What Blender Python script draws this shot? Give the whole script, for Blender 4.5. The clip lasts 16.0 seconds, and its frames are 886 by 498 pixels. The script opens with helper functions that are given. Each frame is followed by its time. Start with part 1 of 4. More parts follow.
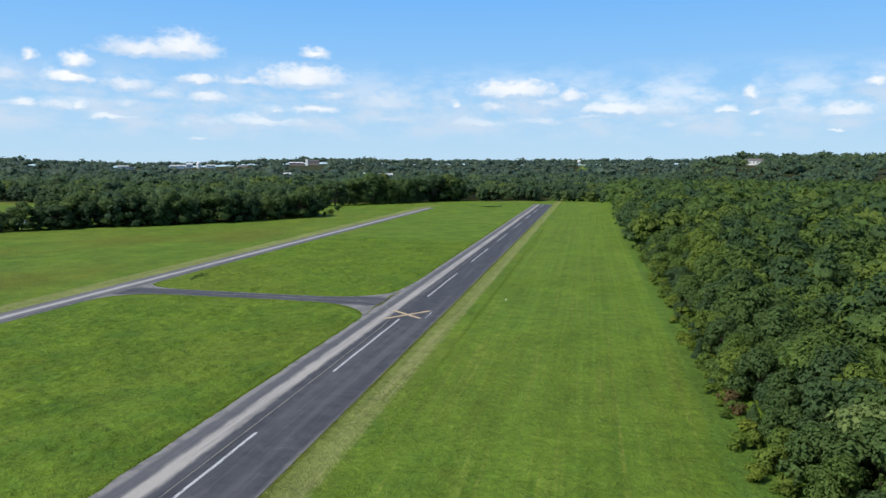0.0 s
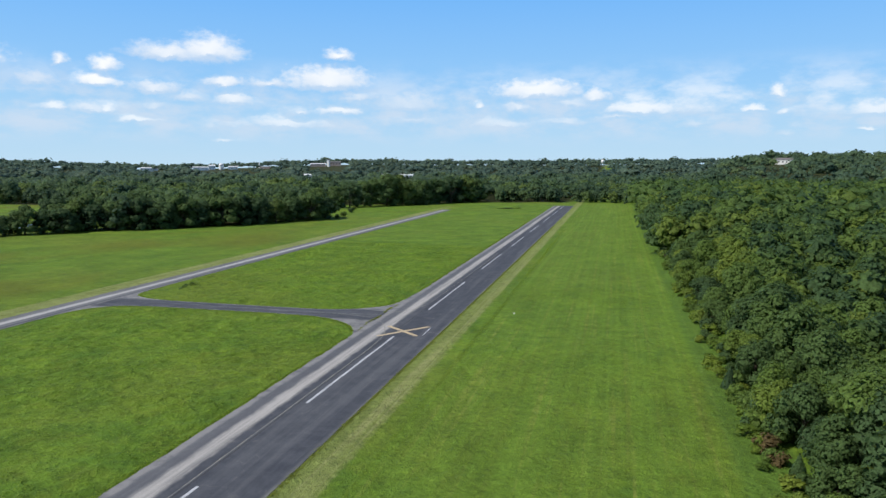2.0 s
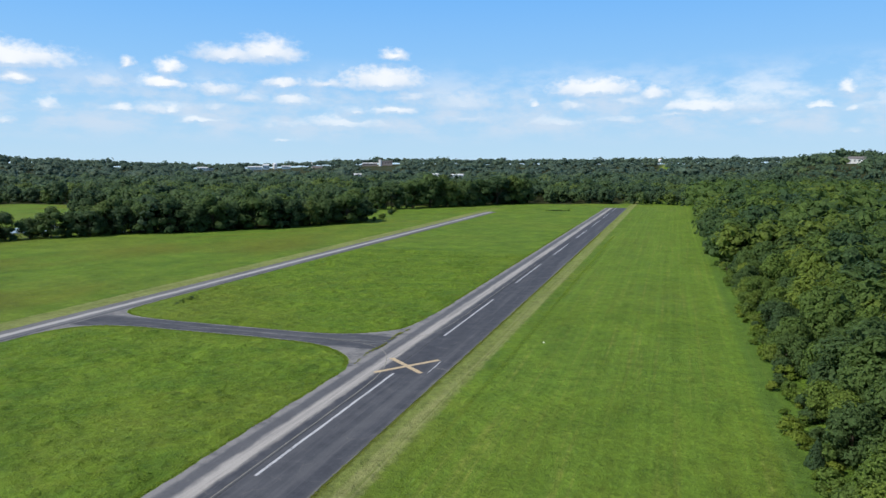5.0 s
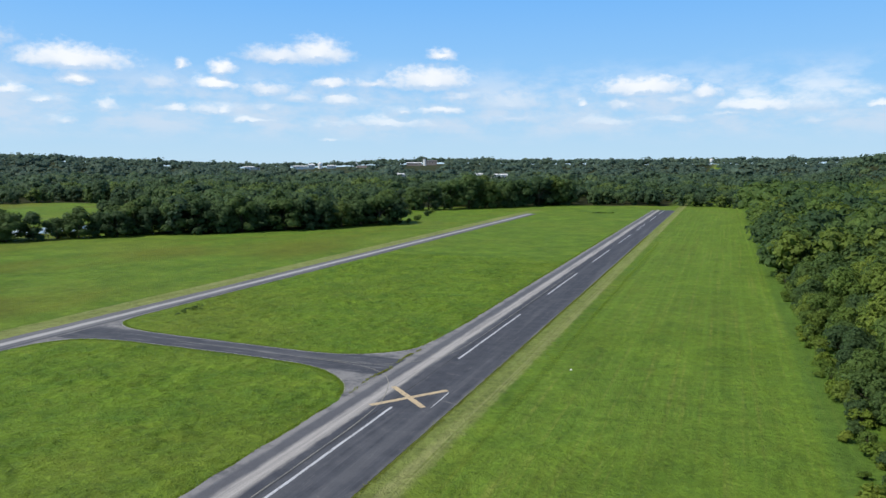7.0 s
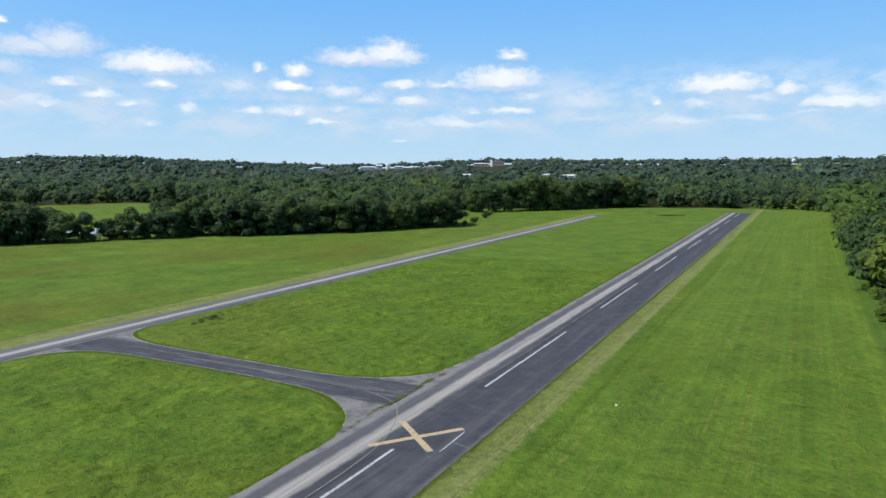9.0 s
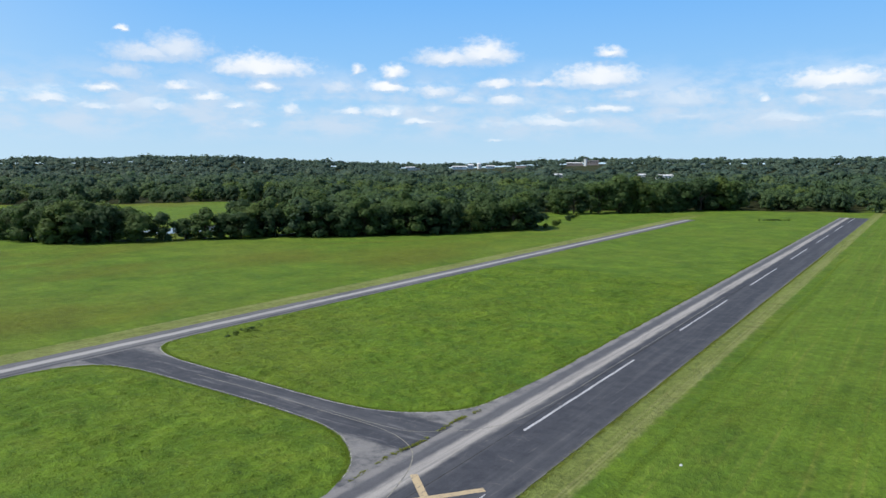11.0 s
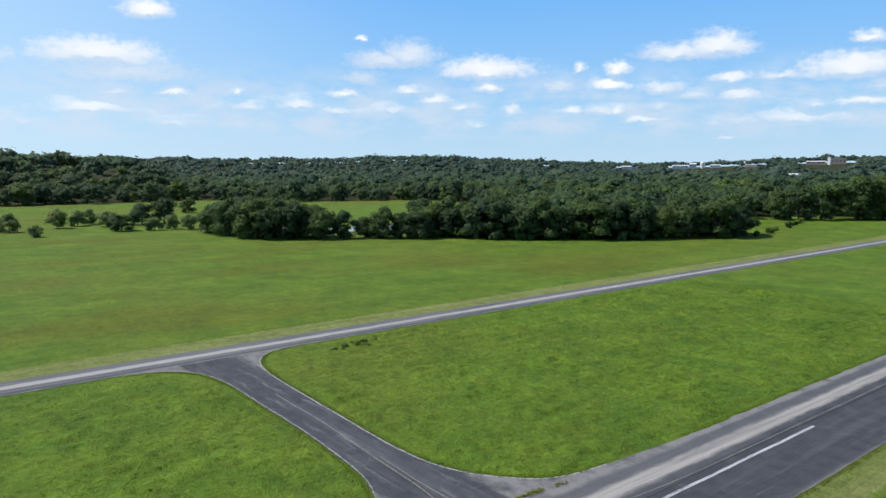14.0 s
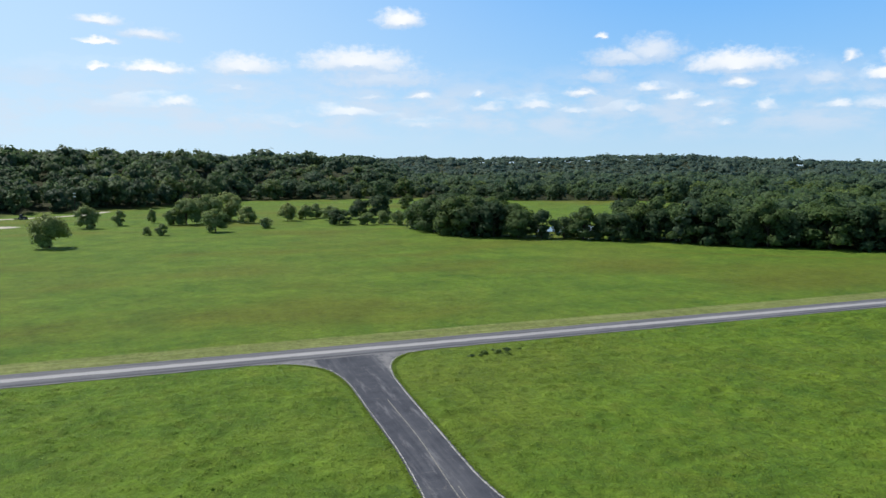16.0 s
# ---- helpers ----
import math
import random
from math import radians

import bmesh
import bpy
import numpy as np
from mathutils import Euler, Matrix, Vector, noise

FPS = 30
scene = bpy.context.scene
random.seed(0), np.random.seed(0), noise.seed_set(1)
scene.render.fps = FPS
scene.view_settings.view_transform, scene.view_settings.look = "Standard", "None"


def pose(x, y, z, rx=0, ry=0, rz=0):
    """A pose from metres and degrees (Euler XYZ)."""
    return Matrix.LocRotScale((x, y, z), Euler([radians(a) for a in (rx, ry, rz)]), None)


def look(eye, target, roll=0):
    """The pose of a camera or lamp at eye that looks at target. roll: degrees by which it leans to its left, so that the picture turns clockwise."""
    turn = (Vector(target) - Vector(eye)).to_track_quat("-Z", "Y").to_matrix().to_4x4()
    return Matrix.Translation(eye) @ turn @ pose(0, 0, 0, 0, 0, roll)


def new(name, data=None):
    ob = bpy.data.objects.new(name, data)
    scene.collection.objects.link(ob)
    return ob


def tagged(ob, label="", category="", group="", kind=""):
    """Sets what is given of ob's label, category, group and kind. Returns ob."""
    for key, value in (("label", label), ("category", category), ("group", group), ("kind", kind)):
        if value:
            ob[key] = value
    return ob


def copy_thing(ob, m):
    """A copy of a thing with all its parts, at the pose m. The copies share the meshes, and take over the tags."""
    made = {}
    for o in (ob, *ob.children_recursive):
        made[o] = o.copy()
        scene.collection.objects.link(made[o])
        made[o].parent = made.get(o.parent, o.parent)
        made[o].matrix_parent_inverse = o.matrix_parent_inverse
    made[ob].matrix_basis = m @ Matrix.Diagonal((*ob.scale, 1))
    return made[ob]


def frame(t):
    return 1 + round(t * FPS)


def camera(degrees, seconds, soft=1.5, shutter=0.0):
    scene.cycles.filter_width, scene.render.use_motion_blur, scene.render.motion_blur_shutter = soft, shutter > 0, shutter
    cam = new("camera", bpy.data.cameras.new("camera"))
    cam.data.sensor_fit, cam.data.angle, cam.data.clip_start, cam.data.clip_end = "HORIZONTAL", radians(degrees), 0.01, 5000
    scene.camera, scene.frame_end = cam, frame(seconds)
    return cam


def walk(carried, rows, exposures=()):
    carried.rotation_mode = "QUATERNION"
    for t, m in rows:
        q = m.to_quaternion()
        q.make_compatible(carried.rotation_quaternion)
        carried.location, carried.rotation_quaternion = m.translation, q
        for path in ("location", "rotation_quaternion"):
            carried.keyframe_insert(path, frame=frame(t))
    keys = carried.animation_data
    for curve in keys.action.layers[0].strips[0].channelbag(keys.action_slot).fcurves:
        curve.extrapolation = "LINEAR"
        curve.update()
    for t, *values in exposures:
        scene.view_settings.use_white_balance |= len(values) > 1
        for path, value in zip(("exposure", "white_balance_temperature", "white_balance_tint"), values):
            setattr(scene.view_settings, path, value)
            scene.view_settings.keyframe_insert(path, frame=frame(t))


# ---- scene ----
# ---------------------------------------------------------------- camera
ROWS = (
    (0, 35.77, -131.96, 29.62, 11.65, 6.64, 0.21),
    (0.5, 36.15, -128.48, 29.65, 12.12, 6.62, 0.11),
    (1, 36.53, -124.97, 29.67, 12.51, 6.61, 0.04),
    (1.5, 36.88, -121.42, 29.70, 12.98, 6.63, 0.02),
    (2, 37.20, -117.71, 29.75, 13.51, 6.60, -0.01),
    (2.5, 37.51, -113.92, 29.82, 14.07, 6.58, -0.03),
    (3, 37.79, -110.07, 29.89, 14.68, 6.59, -0.05),
    (3.5, 38.03, -106.23, 29.96, 15.38, 6.60, -0.07),
    (4, 38.19, -102.44, 30.04, 16.23, 6.62, -0.07),
    (6.5, 38.17, -83.45, 30.62, 20.40, 6.70, -0.01),
    (7, 38.18, -79.33, 30.51, 21.49, 6.69, 0.04),
    (7.5, 38.14, -75.20, 30.40, 22.70, 6.64, 0.03),
    (8, 38.09, -71.17, 30.25, 24.06, 6.66, -0.01),
    (8.5, 38.08, -67.09, 30.13, 25.46, 6.67, -0.04),
    (9, 38.07, -62.92, 30.05, 27.02, 6.62, -0.07),
    (11.5, 37.20, -42.51, 30.57, 36.77, 6.70, -0.04),
    (12, 37.00, -38.44, 30.59, 39.26, 6.70, -0.05),
    (12.5, 36.80, -34.36, 30.60, 41.98, 6.65, -0.08),
    (13, 36.62, -30.37, 30.53, 44.99, 6.65, -0.10),
    (13.5, 36.46, -26.39, 30.40, 48.19, 6.68, -0.12),
    (14, 36.31, -22.34, 30.23, 51.77, 6.69, -0.14),
    (14.5, 36.09, -18.25, 30.02, 55.81, 6.71, -0.15),
    (15, 35.73, -14.06, 29.81, 60.38, 6.71, -0.11),
    (15.5, 35.26, -9.87, 29.59, 65.17, 6.70, -0.09),
    (16, 34.70, -5.68, 29.36, 70.28, 6.67, -0.10),
)
cam = camera(63.53, 16.0)


def flight(t, x, y, z, yaw, down, roll):
    a, d = radians(yaw), radians(down)
    ahead = Vector((-math.sin(a) * math.cos(d), math.cos(a) * math.cos(d), -math.sin(d)))
    eye = Vector((x, y, z))
    return t, look(eye, eye + ahead * 10, roll)


walk(cam, [flight(*r) for r in ROWS])

# ---------------------------------------------------------------- sun, sky and exposure
SUN_EL, SUN_AZ = 51.0, 236.0      # degrees; azimuth clockwise from +y, where the light comes from
scene.view_settings.exposure = 0.0
CLOUDS_WEST = (
    (-76.9, 8.1, 3.7, 0.9, 1), (-75.0, 7.0, 4.8, 0.8, 0.6), (-85.4, 7.6, 2.5, 0.7, 0.9), (-91.8, 7.1, 2.2, 0.4, 0.9), (-73.6, 11.2, 1.5, 0.6, 1),
    (-95.3, 10.2, 1.5, 0.3, 0.6), (-92.2, 9.5, 2.0, 0.4, 0.6), (-95.4, 8.8, 1.2, 0.2, 0.8), (-95.5, 7.0, 0.7, 0.2, 0.7), (-90.3, 4.7, 1.3, 0.4, 0.8),
    (-77.7, 4.3, 2.2, 0.5, 0.9), (-72.1, 5.5, 1.2, 0.4, 0.8), (-75.9, 5.5, 1.7, 0.4, 0.5), (-72.0, 3.3, 1.8, 0.3, 0.4), (-54.4, 8.7, 2.2, 0.9, 0.8),
    (-56.4, 8.3, 2.6, 0.7, 0.7), (-58.1, 7.0, 1.8, 0.6, 0.5), (-48.4, 7.5, 3.4, 0.8, 1), (-48.1, 6.2, 1.2, 0.5, 0.9),
)
CLOUDS_NORTHWEST = (
    (-54.4, 6.0, 1.3, 0.4, 0.7), (-59.4, 5.6, 1.3, 0.4, 0.8), (-62.9, 4.8, 1.6, 0.4, 0.7), (-66.7, 4.6, 1.6, 0.4, 0.6), (-52.4, 5.2, 1.3, 0.4, 0.8),
    (-46.3, 4.3, 0.8, 0.4, 0.7), (-55.6, 4.5, 1.5, 0.4, 0.6), (-50.5, 4.6, 1.3, 0.3, 0.6), (-48.9, 3.2, 0.8, 0.3, 0.5), (-58.1, 9.6, 0.5, 0.2, 0.6),
    (-67.6, 5.6, 0.5, 0.3, 0.6), (-86.1, 6.0, 1.6, 0.3, 0.3), (-81.8, 3.3, 2.5, 0.3, 0.3), (-60.0, 4.3, 1.8, 0.3, 0.5), (-42.7, 6.2, 1.5, 0.6, 0.6),
    (-41.1, 7.4, 0.5, 0.4, 0.7), (-38.3, 7.3, 0.9, 0.5, 0.9), (-38.8, 6.2, 1.4, 0.5, 1), (-35.1, 5.9, 1.9, 0.5, 0.7),
)
CLOUDS_NORTH = (
    (-30.3, 6.4, 1.6, 0.4, 0.7), (-32.7, 5.3, 1.4, 0.5, 0.6), (-29.6, 5.2, 1.4, 0.6, 0.85), (-41.6, 4.3, 1.0, 0.4, 0.8), (-39.4, 4.3, 2.1, 0.4, 0.6),
    (-38.2, 4.2, 0.7, 0.4, 0.9), (-36.4, 3.5, 1.5, 0.3, 0.8), (-35.2, 4.6, 1.5, 0.4, 0.5), (-31.2, 8.7, 2.0, 0.9, 1), (-34.1, 8.4, 2.5, 0.6, 0.8),
    (-21.7, 8.6, 1.0, 0.4, 0.8), (-22.4, 6.8, 3.0, 0.9, 1), (-27.0, 6.4, 1.9, 0.4, 0.6), (-16.3, 5.2, 3.2, 0.8, 0.7), (-20.2, 5.5, 2.2, 0.4, 0.5),
    (-21.6, 4.4, 1.8, 0.4, 0.85), (-24.6, 4.4, 0.9, 0.3, 0.5), (-25.9, 3.5, 2.8, 0.5, 0.85), (-15.9, 3.9, 4.1, 0.5, 0.5),
)
CLOUDS_EAST = (
    (-10.7, 4.8, 0.5, 0.3, 0.6), (-6.1, 6.0, 3.0, 0.7, 1), (-7.6, 4.8, 1.3, 0.5, 0.7), (-1.7, 5.5, 1.1, 0.5, 0.8), (-3.5, 5.0, 2.2, 0.4, 0.5),
    (1.7, 4.5, 3.0, 0.5, 0.95), (-8.7, 3.5, 2.7, 0.4, 0.6), (-31.2, 3.2, 1.2, 0.3, 0.3), (-30.4, 2.1, 1.2, 0.2, 0.3), (11.2, 5.4, 0.6, 0.4, 0.8),
    (9.7, 4.2, 0.8, 0.3, 0.9), (11.6, 4.0, 0.5, 0.3, 0.6), (17.3, 4.0, 1.9, 0.5, 0.85), (16.7, 2.8, 0.6, 0.2, 0.6), (19.0, 5.8, 0.8, 0.4, 0.8),
    (5.8, 3.3, 1.6, 0.3, 0.3), (-3.9, 3.6, 2.7, 0.3, 0.4), (0.0, 3.9, 2.2, 0.3, 0.4), (11.7, 2.5, 0.8, 0.3, 0.3),
)


def math_node(nt, op, a, b=None, clamp=False):
    n = nt.nodes.new("ShaderNodeMath")
    n.operation, n.use_clamp = op, clamp
    for i, v in enumerate((a, b)):
        if v is None:
            continue
        if isinstance(v, (int, float)):
            n.inputs[i].default_value = v
        else:
            nt.links.new(v, n.inputs[i])
    return n.outputs[0]


def vec_node(nt, op, a, b=None, c=None):
    n = nt.nodes.new("ShaderNodeVectorMath")
    n.operation = op
    for i, v in enumerate((a, b, c)):
        if v is None:
            continue
        if isinstance(v, tuple):
            n.inputs[i].default_value = v
        else:
            nt.links.new(v, n.inputs[i])
    return n.outputs["Value"] if op == "LENGTH" else n.outputs[0]


def ranged(nt, value, a, b, c=0.0, d=1.0, smooth=True):
    n = nt.nodes.new("ShaderNodeMapRange")
    n.interpolation_type = "SMOOTHSTEP" if smooth else "LINEAR"
    nt.links.new(value, n.inputs[0])
    for i, v in enumerate((a, b, c, d)):
        n.inputs[i + 1].default_value = v
    return n.outputs[0]


def noise_node(nt, vector, scale, detail=4.0, rough=0.55, colour=False):
    n = nt.nodes.new("ShaderNodeTexNoise")
    if vector is not None:
        nt.links.new(vector, n.inputs["Vector"])
    n.inputs["Scale"].default_value = scale
    n.inputs["Detail"].default_value = detail
    n.inputs["Roughness"].default_value = rough
    return n.outputs["Color"] if colour else n.outputs[0]


def mixed(nt, fac, a, b, blend="MIX"):
    n = nt.nodes.new("ShaderNodeMix")
    n.data_type, n.blend_type = "RGBA", blend
    for sock, v in ((n.inputs[0], fac), (n.inputs[6], a), (n.inputs[7], b)):
        if isinstance(v, (int, float)):
            sock.default_value = v
        elif isinstance(v, tuple):
            sock.default_value = (*v, 1.0)
        else:
            nt.links.new(v, sock)
    return n.outputs[2]


def build_sky():
    w = bpy.data.worlds.new("sky")
    scene.world = w
    w.use_nodes = True
    nt = w.node_tree
    nt.nodes.clear()
    sky = nt.nodes.new("ShaderNodeTexSky")
    sky.sky_type, sky.sun_disc = "NISHITA", False
    sky.sun_elevation, sky.sun_rotation = radians(SUN_EL), radians(SUN_AZ)
    sky.air_density, sky.dust_density, sky.ozone_density = 1.0, 0.6, 2.5
    way = nt.nodes.new("ShaderNodeTexCoord").outputs["Generated"]
    sep = nt.nodes.new("ShaderNodeSeparateXYZ")
    nt.links.new(way, sep.inputs[0])
    az = math_node(nt, "DEGREES", math_node(nt, "ARCTAN2", sep.outputs[0], sep.outputs[1]))
    el = math_node(nt, "DEGREES", math_node(nt, "ARCSINE", sep.outputs[2]))
    comb = nt.nodes.new("ShaderNodeCombineXYZ")
    nt.links.new(az, comb.inputs[0])
    nt.links.new(el, comb.inputs[1])
    flat = comb.outputs[0]
    # ragged edges: two scales of noise push the cloud outlines about
    stretched = vec_node(nt, "MULTIPLY", flat, (0.75, 1.15, 1.0))
    wob = vec_node(nt, "SUBTRACT", noise_node(nt, stretched, 0.9, 5.0, 0.58, True), (0.5, 0.5, 0.5))
    bent = vec_node(nt, "MULTIPLY_ADD", wob, (1.5, 1.0, 0.0), flat)
    above = vec_node(nt, "ADD", bent, (0.0, 0.30, 0.0))
    near = over = None
    for a, e, wd, ht, dense in CLOUDS_WEST + CLOUDS_NORTHWEST + CLOUDS_NORTH + CLOUDS_EAST:
        loose = 1.0 + 0.45 * (1.0 - dense)
        wd, ht = wd * 1.25 * loose, ht * 1.65 * loose
        size, shift = (1 / wd, 1 / ht, 0.0), (-a / wd, -(e - 0.35 * ht) / ht, 0.0)
        # heaped above, nearly flat underneath
        v = vec_node(nt, "MULTIPLY_ADD", bent, size, shift)
        d = vec_node(nt, "LENGTH", vec_node(nt, "MAXIMUM", v, vec_node(nt, "MULTIPLY", v, (1.0, -2.4, 0.0))))
        d = math_node(nt, "ADD", d, (1.0 - dense) * 0.68)
        near = d if near is None else math_node(nt, "MINIMUM", near, d)
        d = vec_node(nt, "LENGTH", vec_node(nt, "MULTIPLY_ADD", above, size, shift))
        over = d if over is None else math_node(nt, "MINIMUM", over, d)
    lit = ranged(nt, math_node(nt, "SUBTRACT", over, near), -0.30, 0.40)
    edge_soft = math_node(nt, "MULTIPLY", math_node(nt, "SUBTRACT", noise_node(nt, stretched, 2.0, 3.5, 0.55), 0.5), 0.9)
    body = ranged(nt, math_node(nt, "ADD", near, edge_soft), 1.30, 0.44)
    body = math_node(nt, "MULTIPLY", body, ranged(nt, el, 2.0, 7.0, 0.62, 1.0))
    body = math_node(nt, "MULTIPLY", body, ranged(nt, lit, 0.0, 1.0, 0.66, 1.0))
    # thin fair-weather streaks low over the horizon all round
    thin = noise_node(nt, vec_node(nt, "MULTIPLY", flat, (0.24, 0.55, 1.0)), 1.0, 8.0, 0.60)
    thin = math_node(nt, "MULTIPLY", ranged(nt, thin, 0.36, 0.66), ranged(nt, el, 8.6, 4.6))
    thin = math_node(nt, "MULTIPLY", math_node(nt, "MULTIPLY", thin, 0.62), ranged(nt, el, 1.2, 3.2))
    cover = math_node(nt, "MAXIMUM", math_node(nt, "MULTIPLY", body, 0.95), thin)
    white = mixed(nt, lit, (6.9, 7.7, 8.9), (10.3, 10.4, 10.5))
    # humid summer haze: pale blue towards the horizon
    haze = mixed(nt, ranged(nt, el, 0.0, 6.0, 0, 1, False), (5.3, 7.5, 9.3), (3.3, 6.3, 9.7))
    haze = mixed(nt, ranged(nt, el, 5.0, 14.0, 0, 1, False), haze, (1.6, 4.7, 9.8))
    facing = math_node(nt, "COSINE", math_node(nt, "RADIANS", math_node(nt, "SUBTRACT", az, SUN_AZ)))
    haze = mixed(nt, ranged(nt, facing, 0.25, 1.2, 0.0, 0.80), haze, (6.9, 8.9, 10.6))
    blue = mixed(nt, ranged(nt, el, 32.0, 12.0, 0.0, 0.94), sky.outputs[0], haze)
    bg = nt.nodes.new("ShaderNodeBackground")
    nt.links.new(mixed(nt, cover, blue, white), bg.inputs[0])
    bg.inputs[1].default_value = 0.10
    o = nt.nodes.new("ShaderNodeOutputWorld")
    nt.links.new(bg.outputs[0], o.inputs[0])


build_sky()
sun = new("sun", bpy.data.lights.new("sun", "SUN"))
sun.data.energy, sun.data.angle, sun.data.color = 4.5, radians(0.53), (1.0, 0.955, 0.88)
s_az, s_el = radians(SUN_AZ), radians(SUN_EL)
toward = Vector((math.sin(s_az) * math.cos(s_el), math.cos(s_az) * math.cos(s_el), math.sin(s_el)))
sun.matrix_world = look(toward * 300, (0, 0, 0))


# ---------------------------------------------------------------- materials
def material(name, rough=0.85, spec=0.3):
    m = bpy.data.materials.new(name)
    m.use_nodes = True
    nt = m.node_tree
    b = nt.nodes["Principled BSDF"]
    b.inputs["Roughness"].default_value = rough
    b.inputs["Specular IOR Level"].default_value = spec
    return m, nt, b


def position(nt):
    return nt.nodes.new("ShaderNodeNewGeometry").outputs["Position"]


def axes(nt, pos):
    s = nt.nodes.new("ShaderNodeSeparateXYZ")
    nt.links.new(pos, s.inputs[0])
    return s.outputs[0], s.outputs[1], s.outputs[2]


def bump(nt, b, height, strength, distance):
    n = nt.nodes.new("ShaderNodeBump")
    n.inputs["Strength"].default_value = strength
    n.inputs["Distance"].default_value = distance
    nt.links.new(height, n.inputs["Height"])
    nt.links.new(n.outputs[0], b.inputs["Normal"])


def band(nt, x, a, b, soft):
    """1 between a and b along x, fading over soft."""
    up = ranged(nt, x, a - soft, a + soft)
    return math_node(nt, "MULTIPLY", up, ranged(nt, x, b + soft, b - soft))


def plain(name, colour, rough=0.7, vary=0.12, scale=3.0, metal=0.0):
    m, nt, b = material(name, rough)
    pos = position(nt)
    f = noise_node(nt, pos, scale, 5)
    dark = tuple(c * (1 - vary * 2) for c in colour)
    nt.links.new(mixed(nt, f, dark, tuple(min(1, c * (1 + vary)) for c in colour)), b.inputs["Base Color"])
    b.inputs["Metallic"].default_value = metal
    return m


def grass_material():
    m, nt, b = material("grass", 0.9, 0.15)
    pos = position(nt)
    x, y, z = axes(nt, pos)
    big = noise_node(nt, pos, 0.014, 4, 0.55)
    mid = noise_node(nt, pos, 0.11, 5, 0.6)
    fine = noise_node(nt, pos, 1.3, 6, 0.68)
    blade = noise_node(nt, pos, 5.5, 3, 0.7)
    mott = noise_node(nt, pos, 0.42, 5, 0.7)
    hue = noise_node(nt, vec_node(nt, "ADD", pos, (31.0, 17.0, 0.0)), 0.23, 4, 0.65)
    col = mixed(nt, ranged(nt, mid, 0.34, 0.68), GRASS_DEEP, GRASS_FRESH)
    col = mixed(nt, math_node(nt, "MULTIPLY", ranged(nt, hue, 0.49, 0.68), 0.55), col, GRASS_OLIVE)
    col = mixed(nt, math_node(nt, "MULTIPLY", ranged(nt, hue, 0.47, 0.32), 0.4), col, GRASS_COOL)
    col = mixed(nt, math_node(nt, "MULTIPLY", ranged(nt, big, 0.46, 0.72), 0.55), col, GRASS_DRY)
    # mown land beside the runway: mower lanes along it
    lane = noise_node(nt, vec_node(nt, "MULTIPLY", pos, (0.75, 0.008, 0.0)), 1.0, 3, 0.55)
    mown = band(nt, x, 13.6, 53.0, 0.5)
    col = mixed(nt, math_node(nt, "MULTIPLY", mown, ranged(nt, lane, 0.35, 0.7, 0.15, 0.85)), col, MOWN)
    swath = noise_node(nt, vec_node(nt, "MULTIPLY", pos, (1.1, 0.02, 0.0)), 1.0, 3, 0.6)
    swath = math_node(nt, "MULTIPLY", ranged(nt, swath, 0.50, 0.72), ranged(nt, mott, 0.35, 0.65, 0.2, 0.9))
    col = mixed(nt, math_node(nt, "MULTIPLY", mown, swath), col, MOWN_PALE)
    # cut verges with pale thatch
    wob = math_node(nt, "MULTIPLY", math_node(nt, "SUBTRACT", noise_node(nt, pos, 0.5, 4), 0.5), 1.6)
    xw = math_node(nt, "ADD", x, wob)
    verge = math_node(nt, "MAXIMUM", band(nt, xw, 6.5, 11.5, 0.5),
                      math_node(nt, "MULTIPLY", band(nt, xw, -85.2, -78.0, 0.5), ranged(nt, y, 430.0, 330.0)))
    thatch_lane = noise_node(nt, vec_node(nt, "MULTIPLY", pos, (2.2, 0.018, 0.0)), 1.0, 3, 0.6)
    outer = math_node(nt, "MAXIMUM", ranged(nt, xw, 8.2, 10.0), ranged(nt, x, -20.0, -40.0))
    outer = math_node(nt, "MULTIPLY", outer, ranged(nt, noise_node(nt, vec_node(nt, "MULTIPLY", pos, (0.6, 0.05, 0.0)), 1.0, 4), 0.3, 0.6, 0.22, 0.62))
    thatch = mixed(nt, math_node(nt, "MULTIPLY", ranged(nt, thatch_lane, 0.38, 0.66, 0.10, 1.0), outer), VERGE_GREEN, VERGE_PALE)
    col = mixed(nt, math_node(nt, "MULTIPLY", verge, 0.9), col, thatch)
    # reddish seed-head patches in the far meadow, and a worn track across it
    patch = noise_node(nt, vec_node(nt, "MULTIPLY", pos, (0.022, 0.012, 0.0)), 1.0, 4, 0.55)
    far = ranged(nt, x, -84.0, -100.0)
    col = mixed(nt, math_node(nt, "MULTIPLY", math_node(nt, "MULTIPLY", far, ranged(nt, patch, 0.46, 0.66)), 0.62), col, SEEDY)
    across = math_node(nt, "ADD", math_node(nt, "MULTIPLY", math_node(nt, "ADD", x, 167.0), 0.795),
                       math_node(nt, "MULTIPLY", math_node(nt, "ADD", y, -145.0), -0.606))
    across = math_node(nt, "ADD", across, math_node(nt, "MULTIPLY", wob, 0.8))
    along = math_node(nt, "MULTIPLY", band(nt, across, -1.0, 1.0, 1.0), band(nt, x, -168.0, -92.0, 5.0))
    col = mixed(nt, math_node(nt, "MULTIPLY", along, 0.8), col, SEEDY)
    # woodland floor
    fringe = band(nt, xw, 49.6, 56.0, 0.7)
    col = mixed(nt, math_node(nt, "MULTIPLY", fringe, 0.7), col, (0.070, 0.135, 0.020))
    at = nt.nodes.new("ShaderNodeAttribute")
